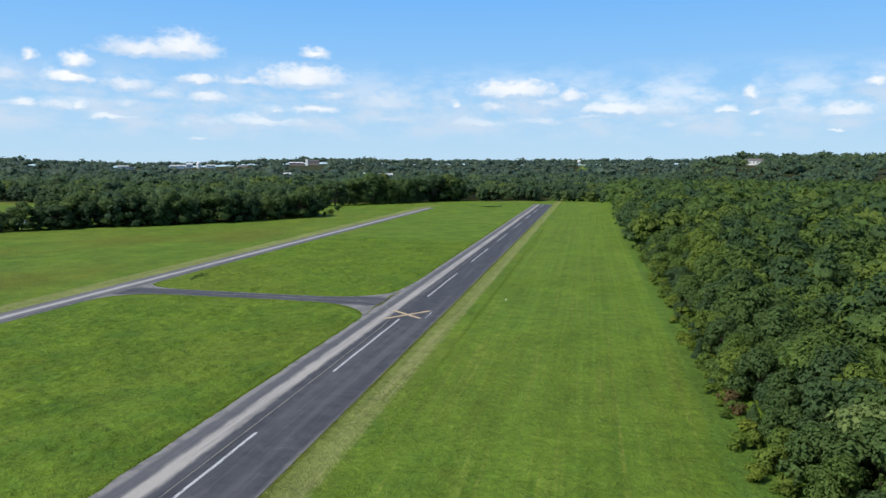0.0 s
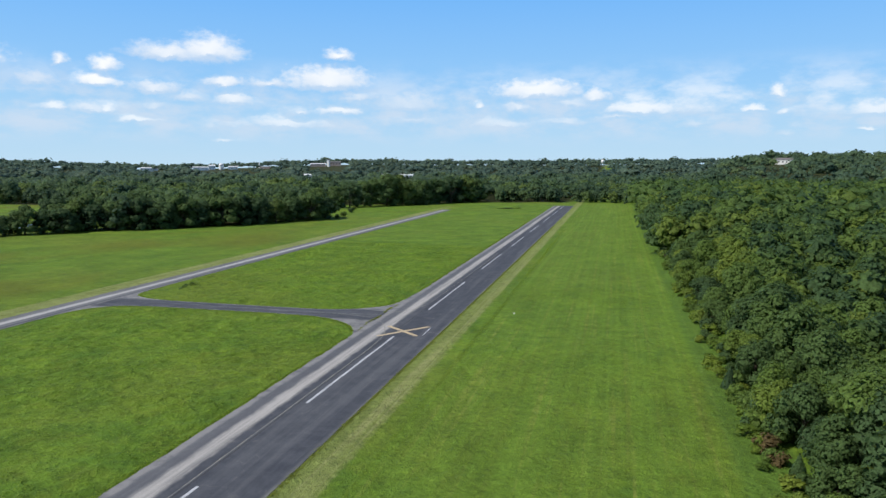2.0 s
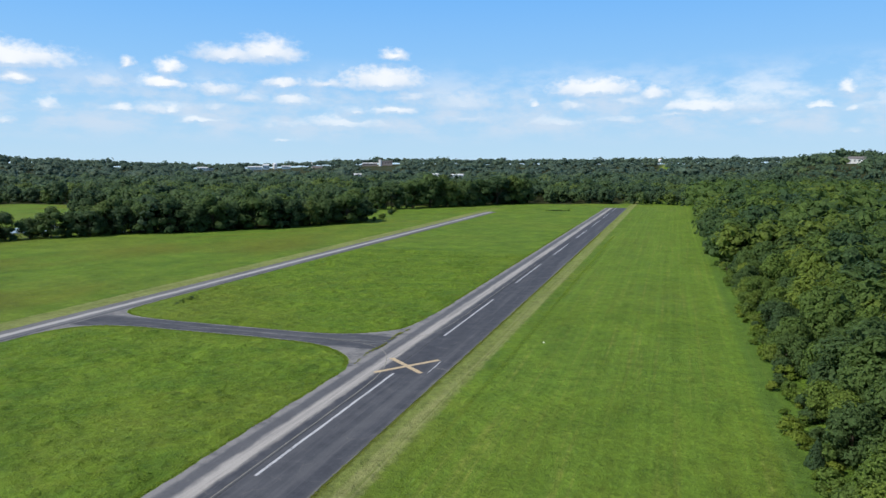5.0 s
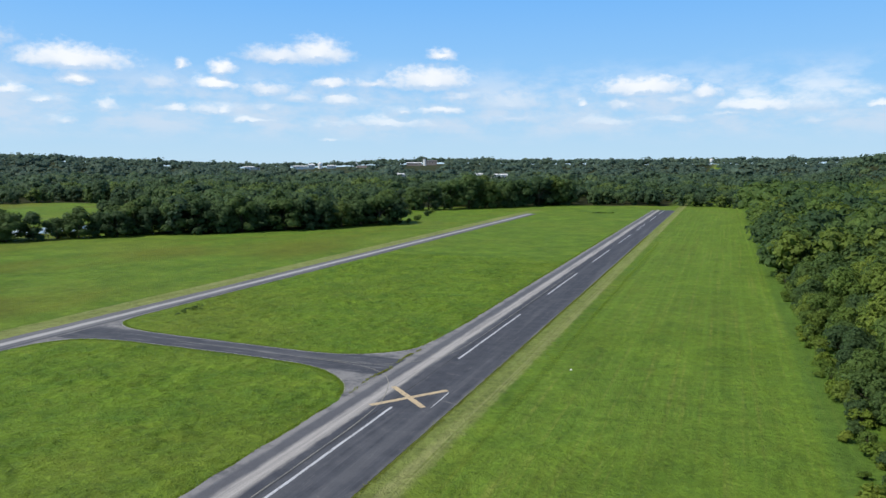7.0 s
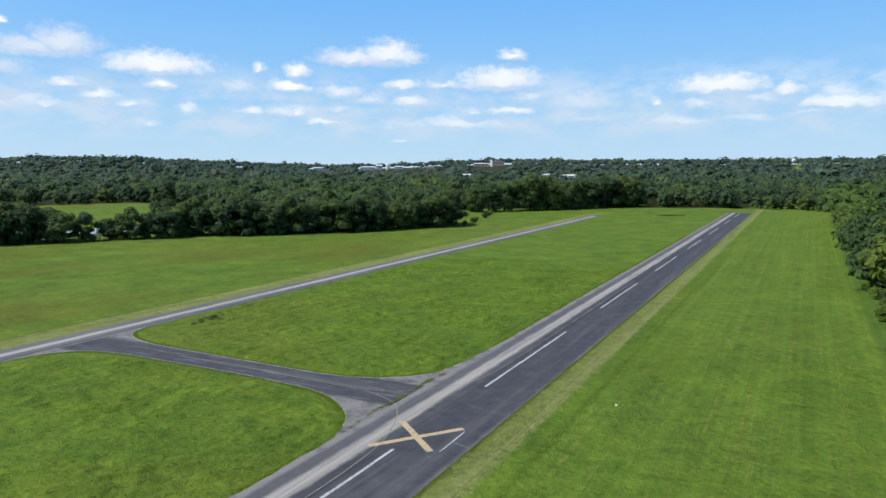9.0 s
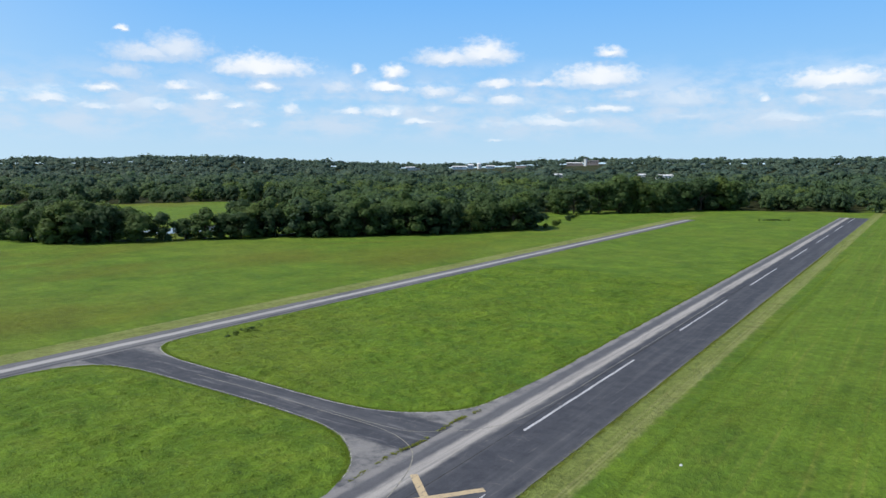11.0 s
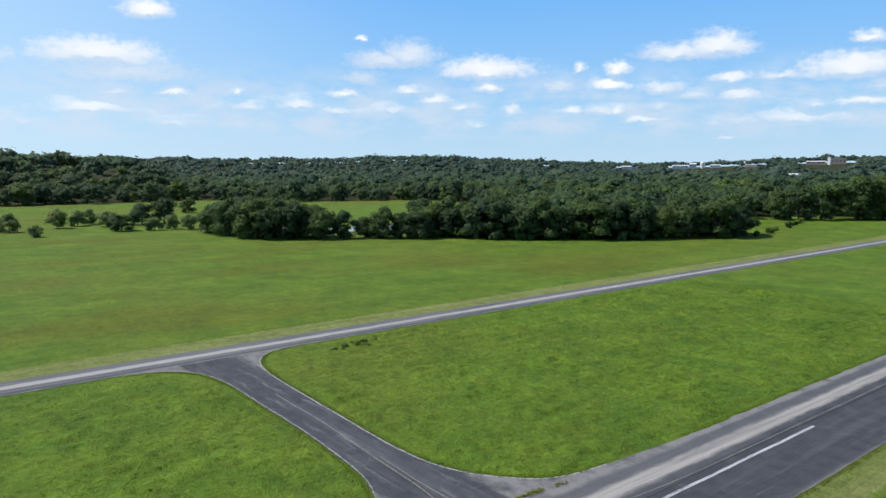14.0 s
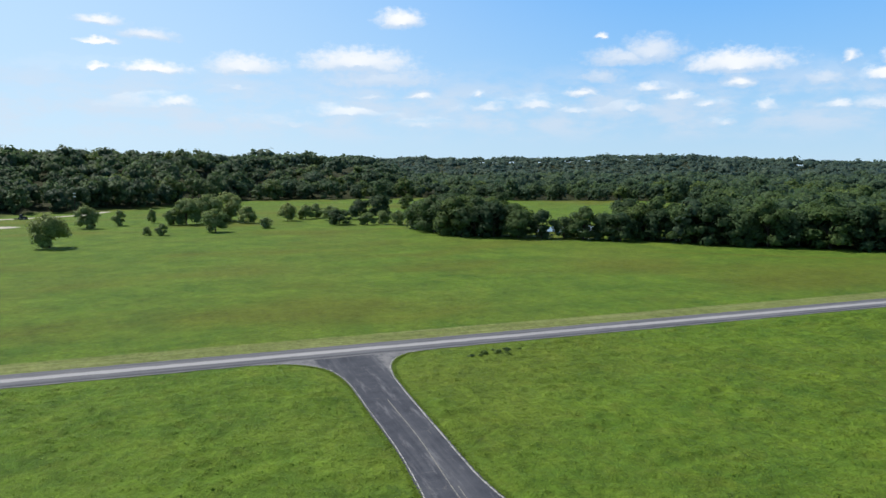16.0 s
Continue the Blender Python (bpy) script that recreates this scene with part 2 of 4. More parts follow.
    at.attribute_name = "wooded"
    col = mixed(nt, at.outputs["Fac"], col, LITTER)
    # grain of tufts and blades
    grain = math_node(nt, "ADD", math_node(nt, "MULTIPLY", fine, 0.65), math_node(nt, "MULTIPLY", blade, 0.35))
    tone = math_node(nt, "ADD", math_node(nt, "MULTIPLY", grain, 0.62), math_node(nt, "MULTIPLY", mott, 0.38))
    sweep = noise_node(nt, vec_node(nt, "MULTIPLY", pos, (0.07, 0.04, 0.0)), 1.0, 5, 0.6)
    tone = math_node(nt, "ADD", tone, math_node(nt, "MULTIPLY", math_node(nt, "SUBTRACT", sweep, 0.5), 0.22))
    tone = math_node(nt, "ADD", tone, math_node(nt, "MULTIPLY", mown, math_node(nt, "MULTIPLY", math_node(nt, "SUBTRACT", lane, 0.5), 0.17)))
    light = ranged(nt, tone, 0.33, 0.67, 0.47, 1.54, False)
    cc = nt.nodes.new("ShaderNodeCombineColor")
    for i in range(3):
        nt.links.new(light, cc.inputs[i])
    col = mixed(nt, 1.0, col, cc.outputs[0], "MULTIPLY")
    nt.links.new(col, b.inputs["Base Color"])
    bump(nt, b, math_node(nt, "ADD", grain, math_node(nt, "MULTIPLY", mott, 1.2)), 1.0, 0.45)
    return m


GRASS_DEEP, GRASS_FRESH, GRASS_DRY = (0.077, 0.145, 0.014), (0.123, 0.201, 0.019), (0.142, 0.174, 0.024)
GRASS_OLIVE, GRASS_COOL = (0.127, 0.174, 0.021), (0.068, 0.144, 0.020)
MOWN, MOWN_PALE, VERGE_GREEN, VERGE_PALE = (0.108, 0.184, 0.020), (0.168, 0.206, 0.036), (0.160, 0.196, 0.050), (0.32, 0.31, 0.14)
SEEDY, LITTER = (0.120, 0.124, 0.014), (0.035, 0.042, 0.014)


def asphalt_material(name, kind):
    """kind: runway, taxiway or link; bands and stains follow the paving lanes."""
    m, nt, b = material(name, 0.9, 0.25)
    pos = position(nt)
    x, y, z = axes(nt, pos)
    fine = noise_node(nt, pos, 9.0, 4, 0.7)
    blot = noise_node(nt, pos, 0.35, 6, 0.65)
    run = vec_node(nt, "MULTIPLY", pos, (1.1, 0.035, 0.0) if kind != "link" else (0.05, 0.9, 0.0))
    streak = noise_node(nt, run, 1.0, 6, 0.65)
    col = mixed(nt, ranged(nt, blot, 0.3, 0.7), (0.040, 0.044, 0.056), (0.064, 0.068, 0.081))
    col = mixed(nt, math_node(nt, "MULTIPLY", ranged(nt, streak, 0.50, 0.74), 0.30), col, (0.15, 0.155, 0.168))
    wide = noise_node(nt, vec_node(nt, "MULTIPLY", pos, (0.33, 0.012, 0.0) if kind != "link" else (0.02, 0.4, 0.0)), 1.0, 5, 0.6)
    col = mixed(nt, math_node(nt, "MULTIPLY", ranged(nt, wide, 0.45, 0.70), 0.40), col, (0.135, 0.138, 0.148))
    scuff = noise_node(nt, vec_node(nt, "MULTIPLY", pos, (2.4, 0.16, 0.0)), 1.0, 4, 0.7)
    col = mixed(nt, math_node(nt, "MULTIPLY", ranged(nt, scuff, 0.58, 0.78), 0.35), col, (0.21, 0.21, 0.215))
    wob = math_node(nt, "MULTIPLY", math_node(nt, "SUBTRACT", noise_node(nt, vec_node(nt, "MULTIPLY", pos, (1.0, 0.35, 0.0)), 0.6, 6, 0.7), 0.5), 1.3)
    xw = math_node(nt, "ADD", x, wob)
    if kind == "runway":
        worn = math_node(nt, "MULTIPLY", band(nt, xw, -4.7, -2.75, 0.45), ranged(nt, noise_node(nt, run, 0.9, 6, 0.65), 0.30, 0.58, 0.40, 1.0))
        col = mixed(nt, worn, col, (0.35, 0.335, 0.32))
        side = math_node(nt, "MULTIPLY", ranged(nt, xw, -6.1, -6.8), ranged(nt, blot, 0.3, 0.55, 0.35, 0.95))
        col = mixed(nt, side, col, (0.215, 0.21, 0.21))
        mid = math_node(nt, "MULTIPLY", band(nt, xw, -6.6, -4.4, 0.5), 0.28)
        col = mixed(nt, mid, col, (0.19, 0.19, 0.20))
        dusty = math_node(nt, "MULTIPLY", ranged(nt, xw, 6.5, 7.5), ranged(nt, streak, 0.35, 0.6, 0.2, 0.8))
        col = mixed(nt, dusty, col, (0.20, 0.20, 0.185))
    elif kind == "taxiway":
        aged = math_node(nt, "MULTIPLY", band(nt, xw, -78.4, -73.0, 0.5), ranged(nt, streak, 0.30, 0.62, 0.25, 0.85))
        col = mixed(nt, aged, col, (0.165, 0.165, 0.172))
        worn = math_node(nt, "MULTIPLY", band(nt, xw, -76.4, -74.7, 0.3), ranged(nt, noise_node(nt, run, 0.7, 5), 0.25, 0.5, 0.6, 1.0))
        col = mixed(nt, worn, col, (0.34, 0.335, 0.33))
        side = math_node(nt, "MAXIMUM", ranged(nt, xw, -72.6, -72.0), ranged(nt, xw, -78.2, -78.8))
        col = mixed(nt, math_node(nt, "MULTIPLY", side, 0.6), col, (0.21, 0.205, 0.20))
    else:
        off = math_node(nt, "ABSOLUTE", math_node(nt, "SUBTRACT", y, 16.4))
        off = math_node(nt, "ADD", off, wob)
        pale = math_node(nt, "MULTIPLY", ranged(nt, off, 4.2, 4.9), ranged(nt, blot, 0.34, 0.6, 0.25, 1.0))
        col = mixed(nt, math_node(nt, "MULTIPLY", pale, 0.75), col, (0.25, 0.245, 0.24))
        bleached = noise_node(nt, vec_node(nt, "MULTIPLY", pos, (0.12, 0.8, 0.0)), 1.0, 6, 0.7)
        col = mixed(nt, math_node(nt, "MULTIPLY", ranged(nt, bleached, 0.52, 0.70), 0.6), col, (0.20, 0.20, 0.21))
    # cracks: thin bright dust in a cell pattern
    v = nt.nodes.new("ShaderNodeTexVoronoi")
    v.feature = "DISTANCE_TO_EDGE"
    v.inputs["Scale"].default_value = 0.22
    nt.links.new(vec_node(nt, "ADD", pos, vec_node(nt, "MULTIPLY", noise_node(nt, pos, 0.8, 4, 0.6, True), (1.6, 1.6, 0.0))), v.inputs["Vector"])
    crack = math_node(nt, "MULTIPLY", ranged(nt, v.outputs["Distance"], 0.012, 0.004), ranged(nt, blot, 0.48, 0.66, 0.0, 0.35))
    col = mixed(nt, crack, col, (0.20, 0.19, 0.17))
    light = ranged(nt, fine, 0.3, 0.7, 0.85, 1.15, False)
    cc = nt.nodes.new("ShaderNodeCombineColor")
    for i in range(3):
        nt.links.new(light, cc.inputs[i])
    nt.links.new(mixed(nt, 1.0, col, cc.outputs[0], "MULTIPLY"), b.inputs["Base Color"])
    bump(nt, b, fine, 0.4, 0.01)
    return m


def paint_material(name, colour, wear):
    """Road paint with patches worn through to the asphalt."""
    m, nt, b = material(name, 0.75, 0.3)
    pos = position(nt)
    chips = noise_node(nt, pos, 3.2, 7, 0.72)
    long = noise_node(nt, vec_node(nt, "MULTIPLY", pos, (3.0, 0.25, 0.0)), 1.0, 4)
    gone = ranged(nt, math_node(nt, "ADD", math_node(nt, "MULTIPLY", chips, 0.6), math_node(nt, "MULTIPLY", long, 0.4)),
                  wear + 0.05, wear - 0.07)
    nt.links.new(mixed(nt, gone, colour, (0.12, 0.12, 0.125)), b.inputs["Base Color"])
    return m


def foliage_material(name, deep, fresh, yellow, by_object, fine=0.0, gaps=0.0):
    """Leaf clumps. fine: leaf detail per metre; gaps: how much of a clump is open between its leaves."""
    m = bpy.data.materials.new(name)
    m.use_nodes = True
    nt = m.node_tree
    b = nt.nodes["Principled BSDF"]
    b.inputs["Roughness"].default_value = 0.62
    b.inputs["Specular IOR Level"].default_value = 0.18
    geo = nt.nodes.new("ShaderNodeNewGeometry")
    if by_object:
        which = nt.nodes.new("ShaderNodeObjectInfo").outputs["Random"]
    else:
        at = nt.nodes.new("ShaderNodeAttribute")
        at.attribute_name = "tree_tone"
        which = at.outputs["Fac"]
    col = mixed(nt, ranged(nt, which, 0.05, 0.75, 0, 1, False), deep, fresh)
    col = mixed(nt, math_node(nt, "MULTIPLY", ranged(nt, which, 0.80, 0.97, 0, 1, False), 0.75), col, yellow)
    leaf = ranged(nt, geo.outputs["Random Per Island"], 0.0, 1.0, 0.86, 1.14, False)
    if fine:
        grain = noise_node(nt, geo.outputs["Position"], fine, 3, 0.65)
        leaf = math_node(nt, "MULTIPLY", leaf, ranged(nt, grain, 0.32, 0.68, 0.62, 1.38, False))
    cc = nt.nodes.new("ShaderNodeCombineColor")
    for i in range(3):
        nt.links.new(leaf, cc.inputs[i])
    col = mixed(nt, 1.0, col, cc.outputs[0], "MULTIPLY")
    nt.links.new(col, b.inputs["Base Color"])
    tr = nt.nodes.new("ShaderNodeBsdfTranslucent")
    nt.links.new(col, tr.inputs[0])
    mix = nt.nodes.new("ShaderNodeMixShader")
    mix.inputs[0].default_value = 0.45
    nt.links.new(b.outputs[0], mix.inputs[1])
    nt.links.new(tr.outputs[0], mix.inputs[2])
    last = mix.outputs[0]
    if fine:
        bump(nt, b, grain, 0.8, 0.9 / fine)
    if gaps:
        holes = noise_node(nt, vec_node(nt, "ADD", geo.outputs["Position"], (7.3, 3.1, 5.7)), fine * 0.8, 1.0, 0.5)
        cut = nt.nodes.new("ShaderNodeMixShader")
        nt.links.new(math_node(nt, "GREATER_THAN", holes, gaps), cut.inputs[0])
        nt.links.new(nt.nodes.new("ShaderNodeBsdfTransparent").outputs[0], cut.inputs[1])
        nt.links.new(last, cut.inputs[2])
        last = cut.outputs[0]
    nt.links.new(last, nt.nodes["Material Output"].inputs[0])
    return m


GRASS = grass_material()
RUNWAY = asphalt_material("runway_asphalt", "runway")
TAXIWAY = asphalt_material("taxiway_asphalt", "taxiway")
LINK = asphalt_material("link_asphalt", "link")
WHITE_PAINT = paint_material("white_paint", (0.46, 0.47, 0.50), 0.46)
FAINT_PAINT = paint_material("faint_paint", (0.27, 0.255, 0.21), 0.50)
YELLOW_PAINT = paint_material("yellow_paint", (0.47, 0.37, 0.23), 0.44)
EDGE_PAINT = paint_material("edge_paint", (0.42, 0.41, 0.38), 0.50)
LEAF = foliage_material("leaf", (0.070, 0.124, 0.048), (0.130, 0.205, 0.042), (0.200, 0.265, 0.044), True, 3.0, 0.36)
LEAF_DARK = foliage_material("dark_leaf", (0.060, 0.110, 0.046), (0.100, 0.164, 0.050), (0.134, 0.192, 0.050), True, 1.6)
WOODS = foliage_material("woods_leaf", (0.058, 0.110, 0.046), (0.112, 0.182, 0.042), (0.165, 0.225, 0.042), False, 1.8)
# aerial haze put into the leaf colours: paler and bluer the farther the woods
HAZED_EDGE_WOODS = foliage_material("hazed_meadow_edge_leaf", (0.060, 0.108, 0.058), (0.098, 0.160, 0.060), (0.140, 0.200, 0.046), False, 0.9)
HAZED_FAR_WOODS = foliage_material("hazed_far_woods_leaf", (0.070, 0.122, 0.080), (0.106, 0.168, 0.086), (0.140, 0.200, 0.078), False, 0.5)
HAZED_DISTANT_WOODS = foliage_material("hazed_distant_woods_leaf", (0.080, 0.134, 0.106), (0.110, 0.166, 0.116), (0.130, 0.182, 0.116), False, 0.25)
WEED = foliage_material("weed_blade", (0.150, 0.240, 0.024), (0.170, 0.255, 0.028), (0.190, 0.260, 0.034), True)
WEED_DRY = foliage_material("crack_weed", (0.165, 0.200, 0.030), (0.18, 0.215, 0.034), (0.20, 0.225, 0.04), True)
LEAF_LIGHT = foliage_material("light_leaf", (0.185, 0.260, 0.090), (0.225, 0.300, 0.096), (0.250, 0.310, 0.096), True, 1.6)
LEAF_FRINGE = foliage_material("fringe_leaf", (0.110, 0.180, 0.030), (0.165, 0.240, 0.034), (0.215, 0.265, 0.040), True, 3.0)
DEAD_LEAF = foliage_material("withered_leaf", (0.13, 0.085, 0.040), (0.16, 0.12, 0.050), (0.18, 0.15, 0.05), True, 3.0, 0.42)
BARK = plain("bark", (0.10, 0.078, 0.055), 0.9, 0.3, 6.0)
WALL_WHITE = plain("white_wall", (0.78, 0.78, 0.76), 0.7, 0.06)
WALL_BRICK = plain("brick_wall", (0.42, 0.34, 0.30), 0.85, 0.12)
ROOF_PALE = plain("pale_roof", (0.72, 0.73, 0.74), 0.5, 0.06)
ROOF_DARK = plain("dark_roof", (0.16, 0.15, 0.15), 0.8, 0.12)
GRAVEL = plain("gravel", (0.50, 0.46, 0.38), 0.95, 0.16, 1.2)
GLASS_DARK = plain("dark_glass", (0.03, 0.035, 0.04), 0.15, 0.1)
STEEL = plain("steel", (0.35, 0.36, 0.37), 0.5, 0.1, 3.0, 0.6)
MACHINE = plain("machine_paint", (0.05, 0.05, 0.05), 0.5, 0.1)
RUBBER = plain("rubber", (0.03, 0.03, 0.03), 0.9, 0.1)


def water_material():
    m, nt, b = material("water", 0.08, 0.5)
    b.inputs["Base Color"].default_value = (0.05, 0.07, 0.06, 1)
    bump(nt, b, noise_node(nt, position(nt), 1.6, 3), 0.15, 0.05)
    return m


WATER = water_material()


# ---------------------------------------------------------------- mesh helpers
def quads(name, verts, faces, mat, normals=None):
    """A mesh object's data from arrays of corners, four-cornered faces and, for leaves, the corners' normals."""
    me = bpy.data.meshes.new(name)
    me.vertices.add(len(verts))
    me.vertices.foreach_set("co", np.asarray(verts, dtype=np.float32).ravel())
    me.loops.add(faces.size)
    me.loops.foreach_set("vertex_index", np.asarray(faces, dtype=np.int32).ravel())
    me.polygons.add(len(faces))
    me.polygons.foreach_set("loop_start", np.arange(0, faces.size, faces.shape[1], dtype=np.int32))
    me.update(calc_edges=True)
    me.materials.append(mat)
    if normals is not None:
        me.polygons.foreach_set("use_smooth", np.ones(len(faces), dtype=bool))
        me.normals_split_custom_set_from_vertices(normals)
    return me


def part(name, bm, mat, parent=None, label=""):
    me = bpy.data.meshes.new(name)
    bm.to_mesh(me)
    bm.free()
    me.materials.append(mat)
    ob = new(name, me)
    ob.parent = parent
    if label:
        tagged(ob, label)
    return ob


def empty(name, x, y, z, rz=0.0):
    ob = new(name)
    ob.matrix_world = pose(x, y, z, 0, 0, rz)
    return ob


def box(bm, x0, x1, y0, y1, z0, z1, bevel=0.0):
    v = bmesh.ops.create_cube(bm, size=1.0)["verts"]
    for p in v:
        p.co = Vector(((x0 + x1) / 2 + p.co.x * (x1 - x0), (y0 + y1) / 2 + p.co.y * (y1 - y0), (z0 + z1) / 2 + p.co.z * (z1 - z0)))
    if bevel:
        es = list({e for p in v for e in p.link_edges})
        bmesh.ops.bevel(bm, geom=es, offset=bevel, segments=2, affect="EDGES")
    return bm


def tube(bm, pts, radii, segs=7):
    """A tapered tube along pts, closed at both ends."""
    rings = []
    for i, (p, r) in enumerate(zip(pts, radii)):
        a = Vector(pts[max(i - 1, 0)])
        d = (Vector(pts[min(i + 1, len(pts) - 1)]) - a).normalized()
        s = d.orthogonal().normalized()
        t = d.cross(s)
        rings.append([bm.verts.new(Vector(p) + r * (math.cos(k * math.tau / segs) * s + math.sin(k * math.tau / segs) * t)) for k in range(segs)])
    for a, b in zip(rings, rings[1:]):
        for k in range(segs):
            bm.faces.new((a[k], a[(k + 1) % segs], b[(k + 1) % segs], b[k]))
    bm.faces.new(rings[0][::-1])
    bm.faces.new(rings[-1])


def smooth(a, b, v):
    t = np.clip((v - a) / (b - a), 0, 1)
    return t * t * (3 - 2 * t)


# ---------------------------------------------------------------- lie of the land
RIDGE_AZ = (-110, -75, -66, -60, -54, -48, -42, -36, -31, -28, -24, -20, -12, -2, 6.5, 10.6, 30)
RIDGE_TOP = (46, 50, 50, 53, 60, 50, 39, 33, 37, 41, 48, 50, 47, 48, 50, 51, 51)


def height(x, y):
    x, y = np.asarray(x, dtype=float), np.asarray(y, dtype=float)
    r, az = np.hypot(x, y), np.degrees(np.arctan2(x, y))
    h = (np.interp(az, RIDGE_AZ, RIDGE_TOP) - 15) * smooth(1250, 2250, r) * (1 - 0.7 * smooth(2500, 3300, r))
    start = np.interp(az, (-112, -104, -91, -86, -73), (430, 440, 485, 590, 610))
    h += 27 * smooth(start + 10, start + 190, r) * smooth(-71.5, -76.5, az) * (1 - smooth(1100, 1500, r))
    h += 34 * smooth(7, 13.5, az) * smooth(600, 1080, r) * (1 - smooth(1300, 2000, r))
    h += 70 * smooth(3300, 4200, r) * np.exp(-((az + 72.5) / 4.0) ** 2)
    return h


OPEN_LAND = ((53, -900), (53, 455), (14, 482), (-85, 466), (-120, 428), (-170, 396), (-176, 312), (-131, 266), (-146, 217), (-174, 182), (-199, 166),
             (-203, 187), (-285, 270), (-345, 326), (-400, 351), (-468, 352), (-500, 262), (-587, 204), (-586, 39), (-500, -30), (-446, -112), (-460, -900))


def inside(poly, x, y):
    x, y = np.asarray(x, dtype=float), np.asarray(y, dtype=float)
    res = np.zeros(x.shape, dtype=bool)
    for (ax, ay), (bx, by) in zip(poly, poly[1:] + poly[:1]):
        if ay == by:
            continue
        hit = ((ay > y) != (by > y)) & (x < (bx - ax) * (y - ay) / (by - ay) + ax)
        res ^= hit
    return res


def build_ground():
    def steps(lo, hi, step, far, grow):
        v, s = list(np.arange(lo, hi + 0.1, step)), step
        while v[-1] < far:
            s *= grow
            v.append(v[-1] + s)
        s = step
        while v[0] > -far:
            s *= grow
            v.insert(0, v[0] - s)
        return np.array(v)
    xs, ys = steps(-640, 330, 12, 4700, 1.05), steps(-150, 500, 12, 4700, 1.05)
    gx, gy = np.meshgrid(xs, ys)
    gx, gy = gx.ravel(), gy.ravel()
    v = np.stack([gx, gy, height(gx, gy)], 1)
    nx, ny = len(xs), len(ys)
    i = (np.arange(ny - 1)[:, None] * nx + np.arange(nx - 1)[None]).ravel()
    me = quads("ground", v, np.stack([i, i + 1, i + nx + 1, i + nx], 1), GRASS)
    me.polygons.foreach_set("use_smooth", np.ones(len(i), dtype=bool))
    a = me.attributes.new("wooded", "FLOAT", "POINT")
    wood = (~inside(OPEN_LAND, gx, gy) & ((gx < 0) | (gx > 62))).astype(np.float32)
    a.data.foreach_set("value", wood)
    tagged(new("ground", me), "wide green summer grassland between woods", "ground", kind="structure")


build_ground()


# ---------------------------------------------------------------- paving
rng = np.random.default_rng(7)


def ragged_strip(name, x0, x1, y0, y1, z, mat, wob0, wob1, keep=()):
    """A paved strip along y with crumbling edges, 0.25 m thick."""
    ys = np.arange(y0, y1 + 0.1, 1.0)
    n0 = np.array([noise.fractal(Vector((x0, y * 0.35, 0)), 1.0, 2.0, 4) for y in ys]) * wob0
    n1 = np.array([noise.fractal(Vector((x1, y * 0.35, 5)), 1.0, 2.0, 4) for y in ys]) * wob1
    for a, b in keep:
        n0[(ys > a) & (ys < b)] = 0.0
    bm = bmesh.new()
    rows = []
    for y, a, b in zip(ys, n0, n1):
        rows.append([bm.verts.new(p) for p in ((x0 + a, y, z - 0.25), (x0 + a, y, z), (x1 + b, y, z), (x1 + b, y, z - 0.25))])
    for p, q in zip(rows, rows[1:]):
        for k in range(3):
            bm.faces.new((p[k], p[k + 1], q[k + 1], q[k]))
    bm.faces.new(rows[0])
    bm.faces.new(rows[-1][::-1])
    bmesh.ops.recalc_face_normals(bm, faces=bm.faces)
    return part(name, bm, mat)


tagged(ragged_strip("runway", -7.5, 7.3, -330, 428, 0.05, RUNWAY, 0.28, 0.10, ((0, 50),)),
       "weathered grey asphalt runway with a pale worn lane", "runway", kind="structure")
tagged(ragged_strip("taxiway", -78.9, -71.7, -330, 362, 0.05, TAXIWAY, 0.22, 0.22),
       "narrow parallel asphalt taxiway with a pale worn middle lane", "taxiway", kind="structure")


def curve_through(pts, n=8):
    """Points along a smooth curve through pts."""
    p = [Vector(q) for q in pts]
    p = [p[0] * 2 - p[1]] + p + [p[-1] * 2 - p[-2]]
    res = []
    for a, b, c, d in zip(p, p[1:], p[2:], p[3:]):
        for k in range(n):
            t = k / n
            res.append(0.5 * (2 * b + (c - a) * t + (2 * a - 5 * b + 4 * c - d) * t * t + (3 * b - a - 3 * c + d) * t ** 3))
    return res + [p[-2]]


SOUTH_EDGE = curve_through(((-7.0, -2), (-8.0, 1), (-9.5, 4.6), (-11.4, 7.2), (-14.4, 9.8), (-17, 11.3), (-20.5, 12.5), (-25, 13.1), (-34.4, 13.7), (-47, 13.8),
                            (-57, 13.9), (-62, 13.4), (-66.1, 12.2), (-69.4, 9.3), (-71.2, 5), (-72.0, 0)))
NORTH_EDGE = curve_through(((-7.0, 50), (-7.7, 42), (-8.1, 34), (-9.1, 28.0), (-11.6, 24.4), (-16.5, 21.1), (-23.7, 19.7), (-38.4, 20.0), (-52.7, 20.5), (-61, 21.1),
                            (-66.0, 22.4), (-69.4, 24.6), (-71.2, 28), (-72.0, 36)))


def build_link():
    bm = bmesh.new()
    loop = [(p.x, p.y) for p in SOUTH_EDGE] + [(p.x, p.y) for p in reversed(NORTH_EDGE)]
    top = [bm.verts.new((x, y, 0.044)) for x, y in loop]
    low = [bm.verts.new((x, y, -0.2)) for x, y in loop]
    bm.faces.new(top)
    for k in range(len(loop)):
        j = (k + 1) % len(loop)
        bm.faces.new((top[k], top[j], low[j], low[k]))
    bmesh.ops.triangulate(bm, faces=[f for f in bm.faces if len(f.verts) > 4])
    bmesh.ops.recalc_face_normals(bm, faces=bm.faces)
    tagged(part("link_taxiway", bm, LINK), "asphalt connecting taxiway with rounded pale corners", "taxiway", kind="structure")


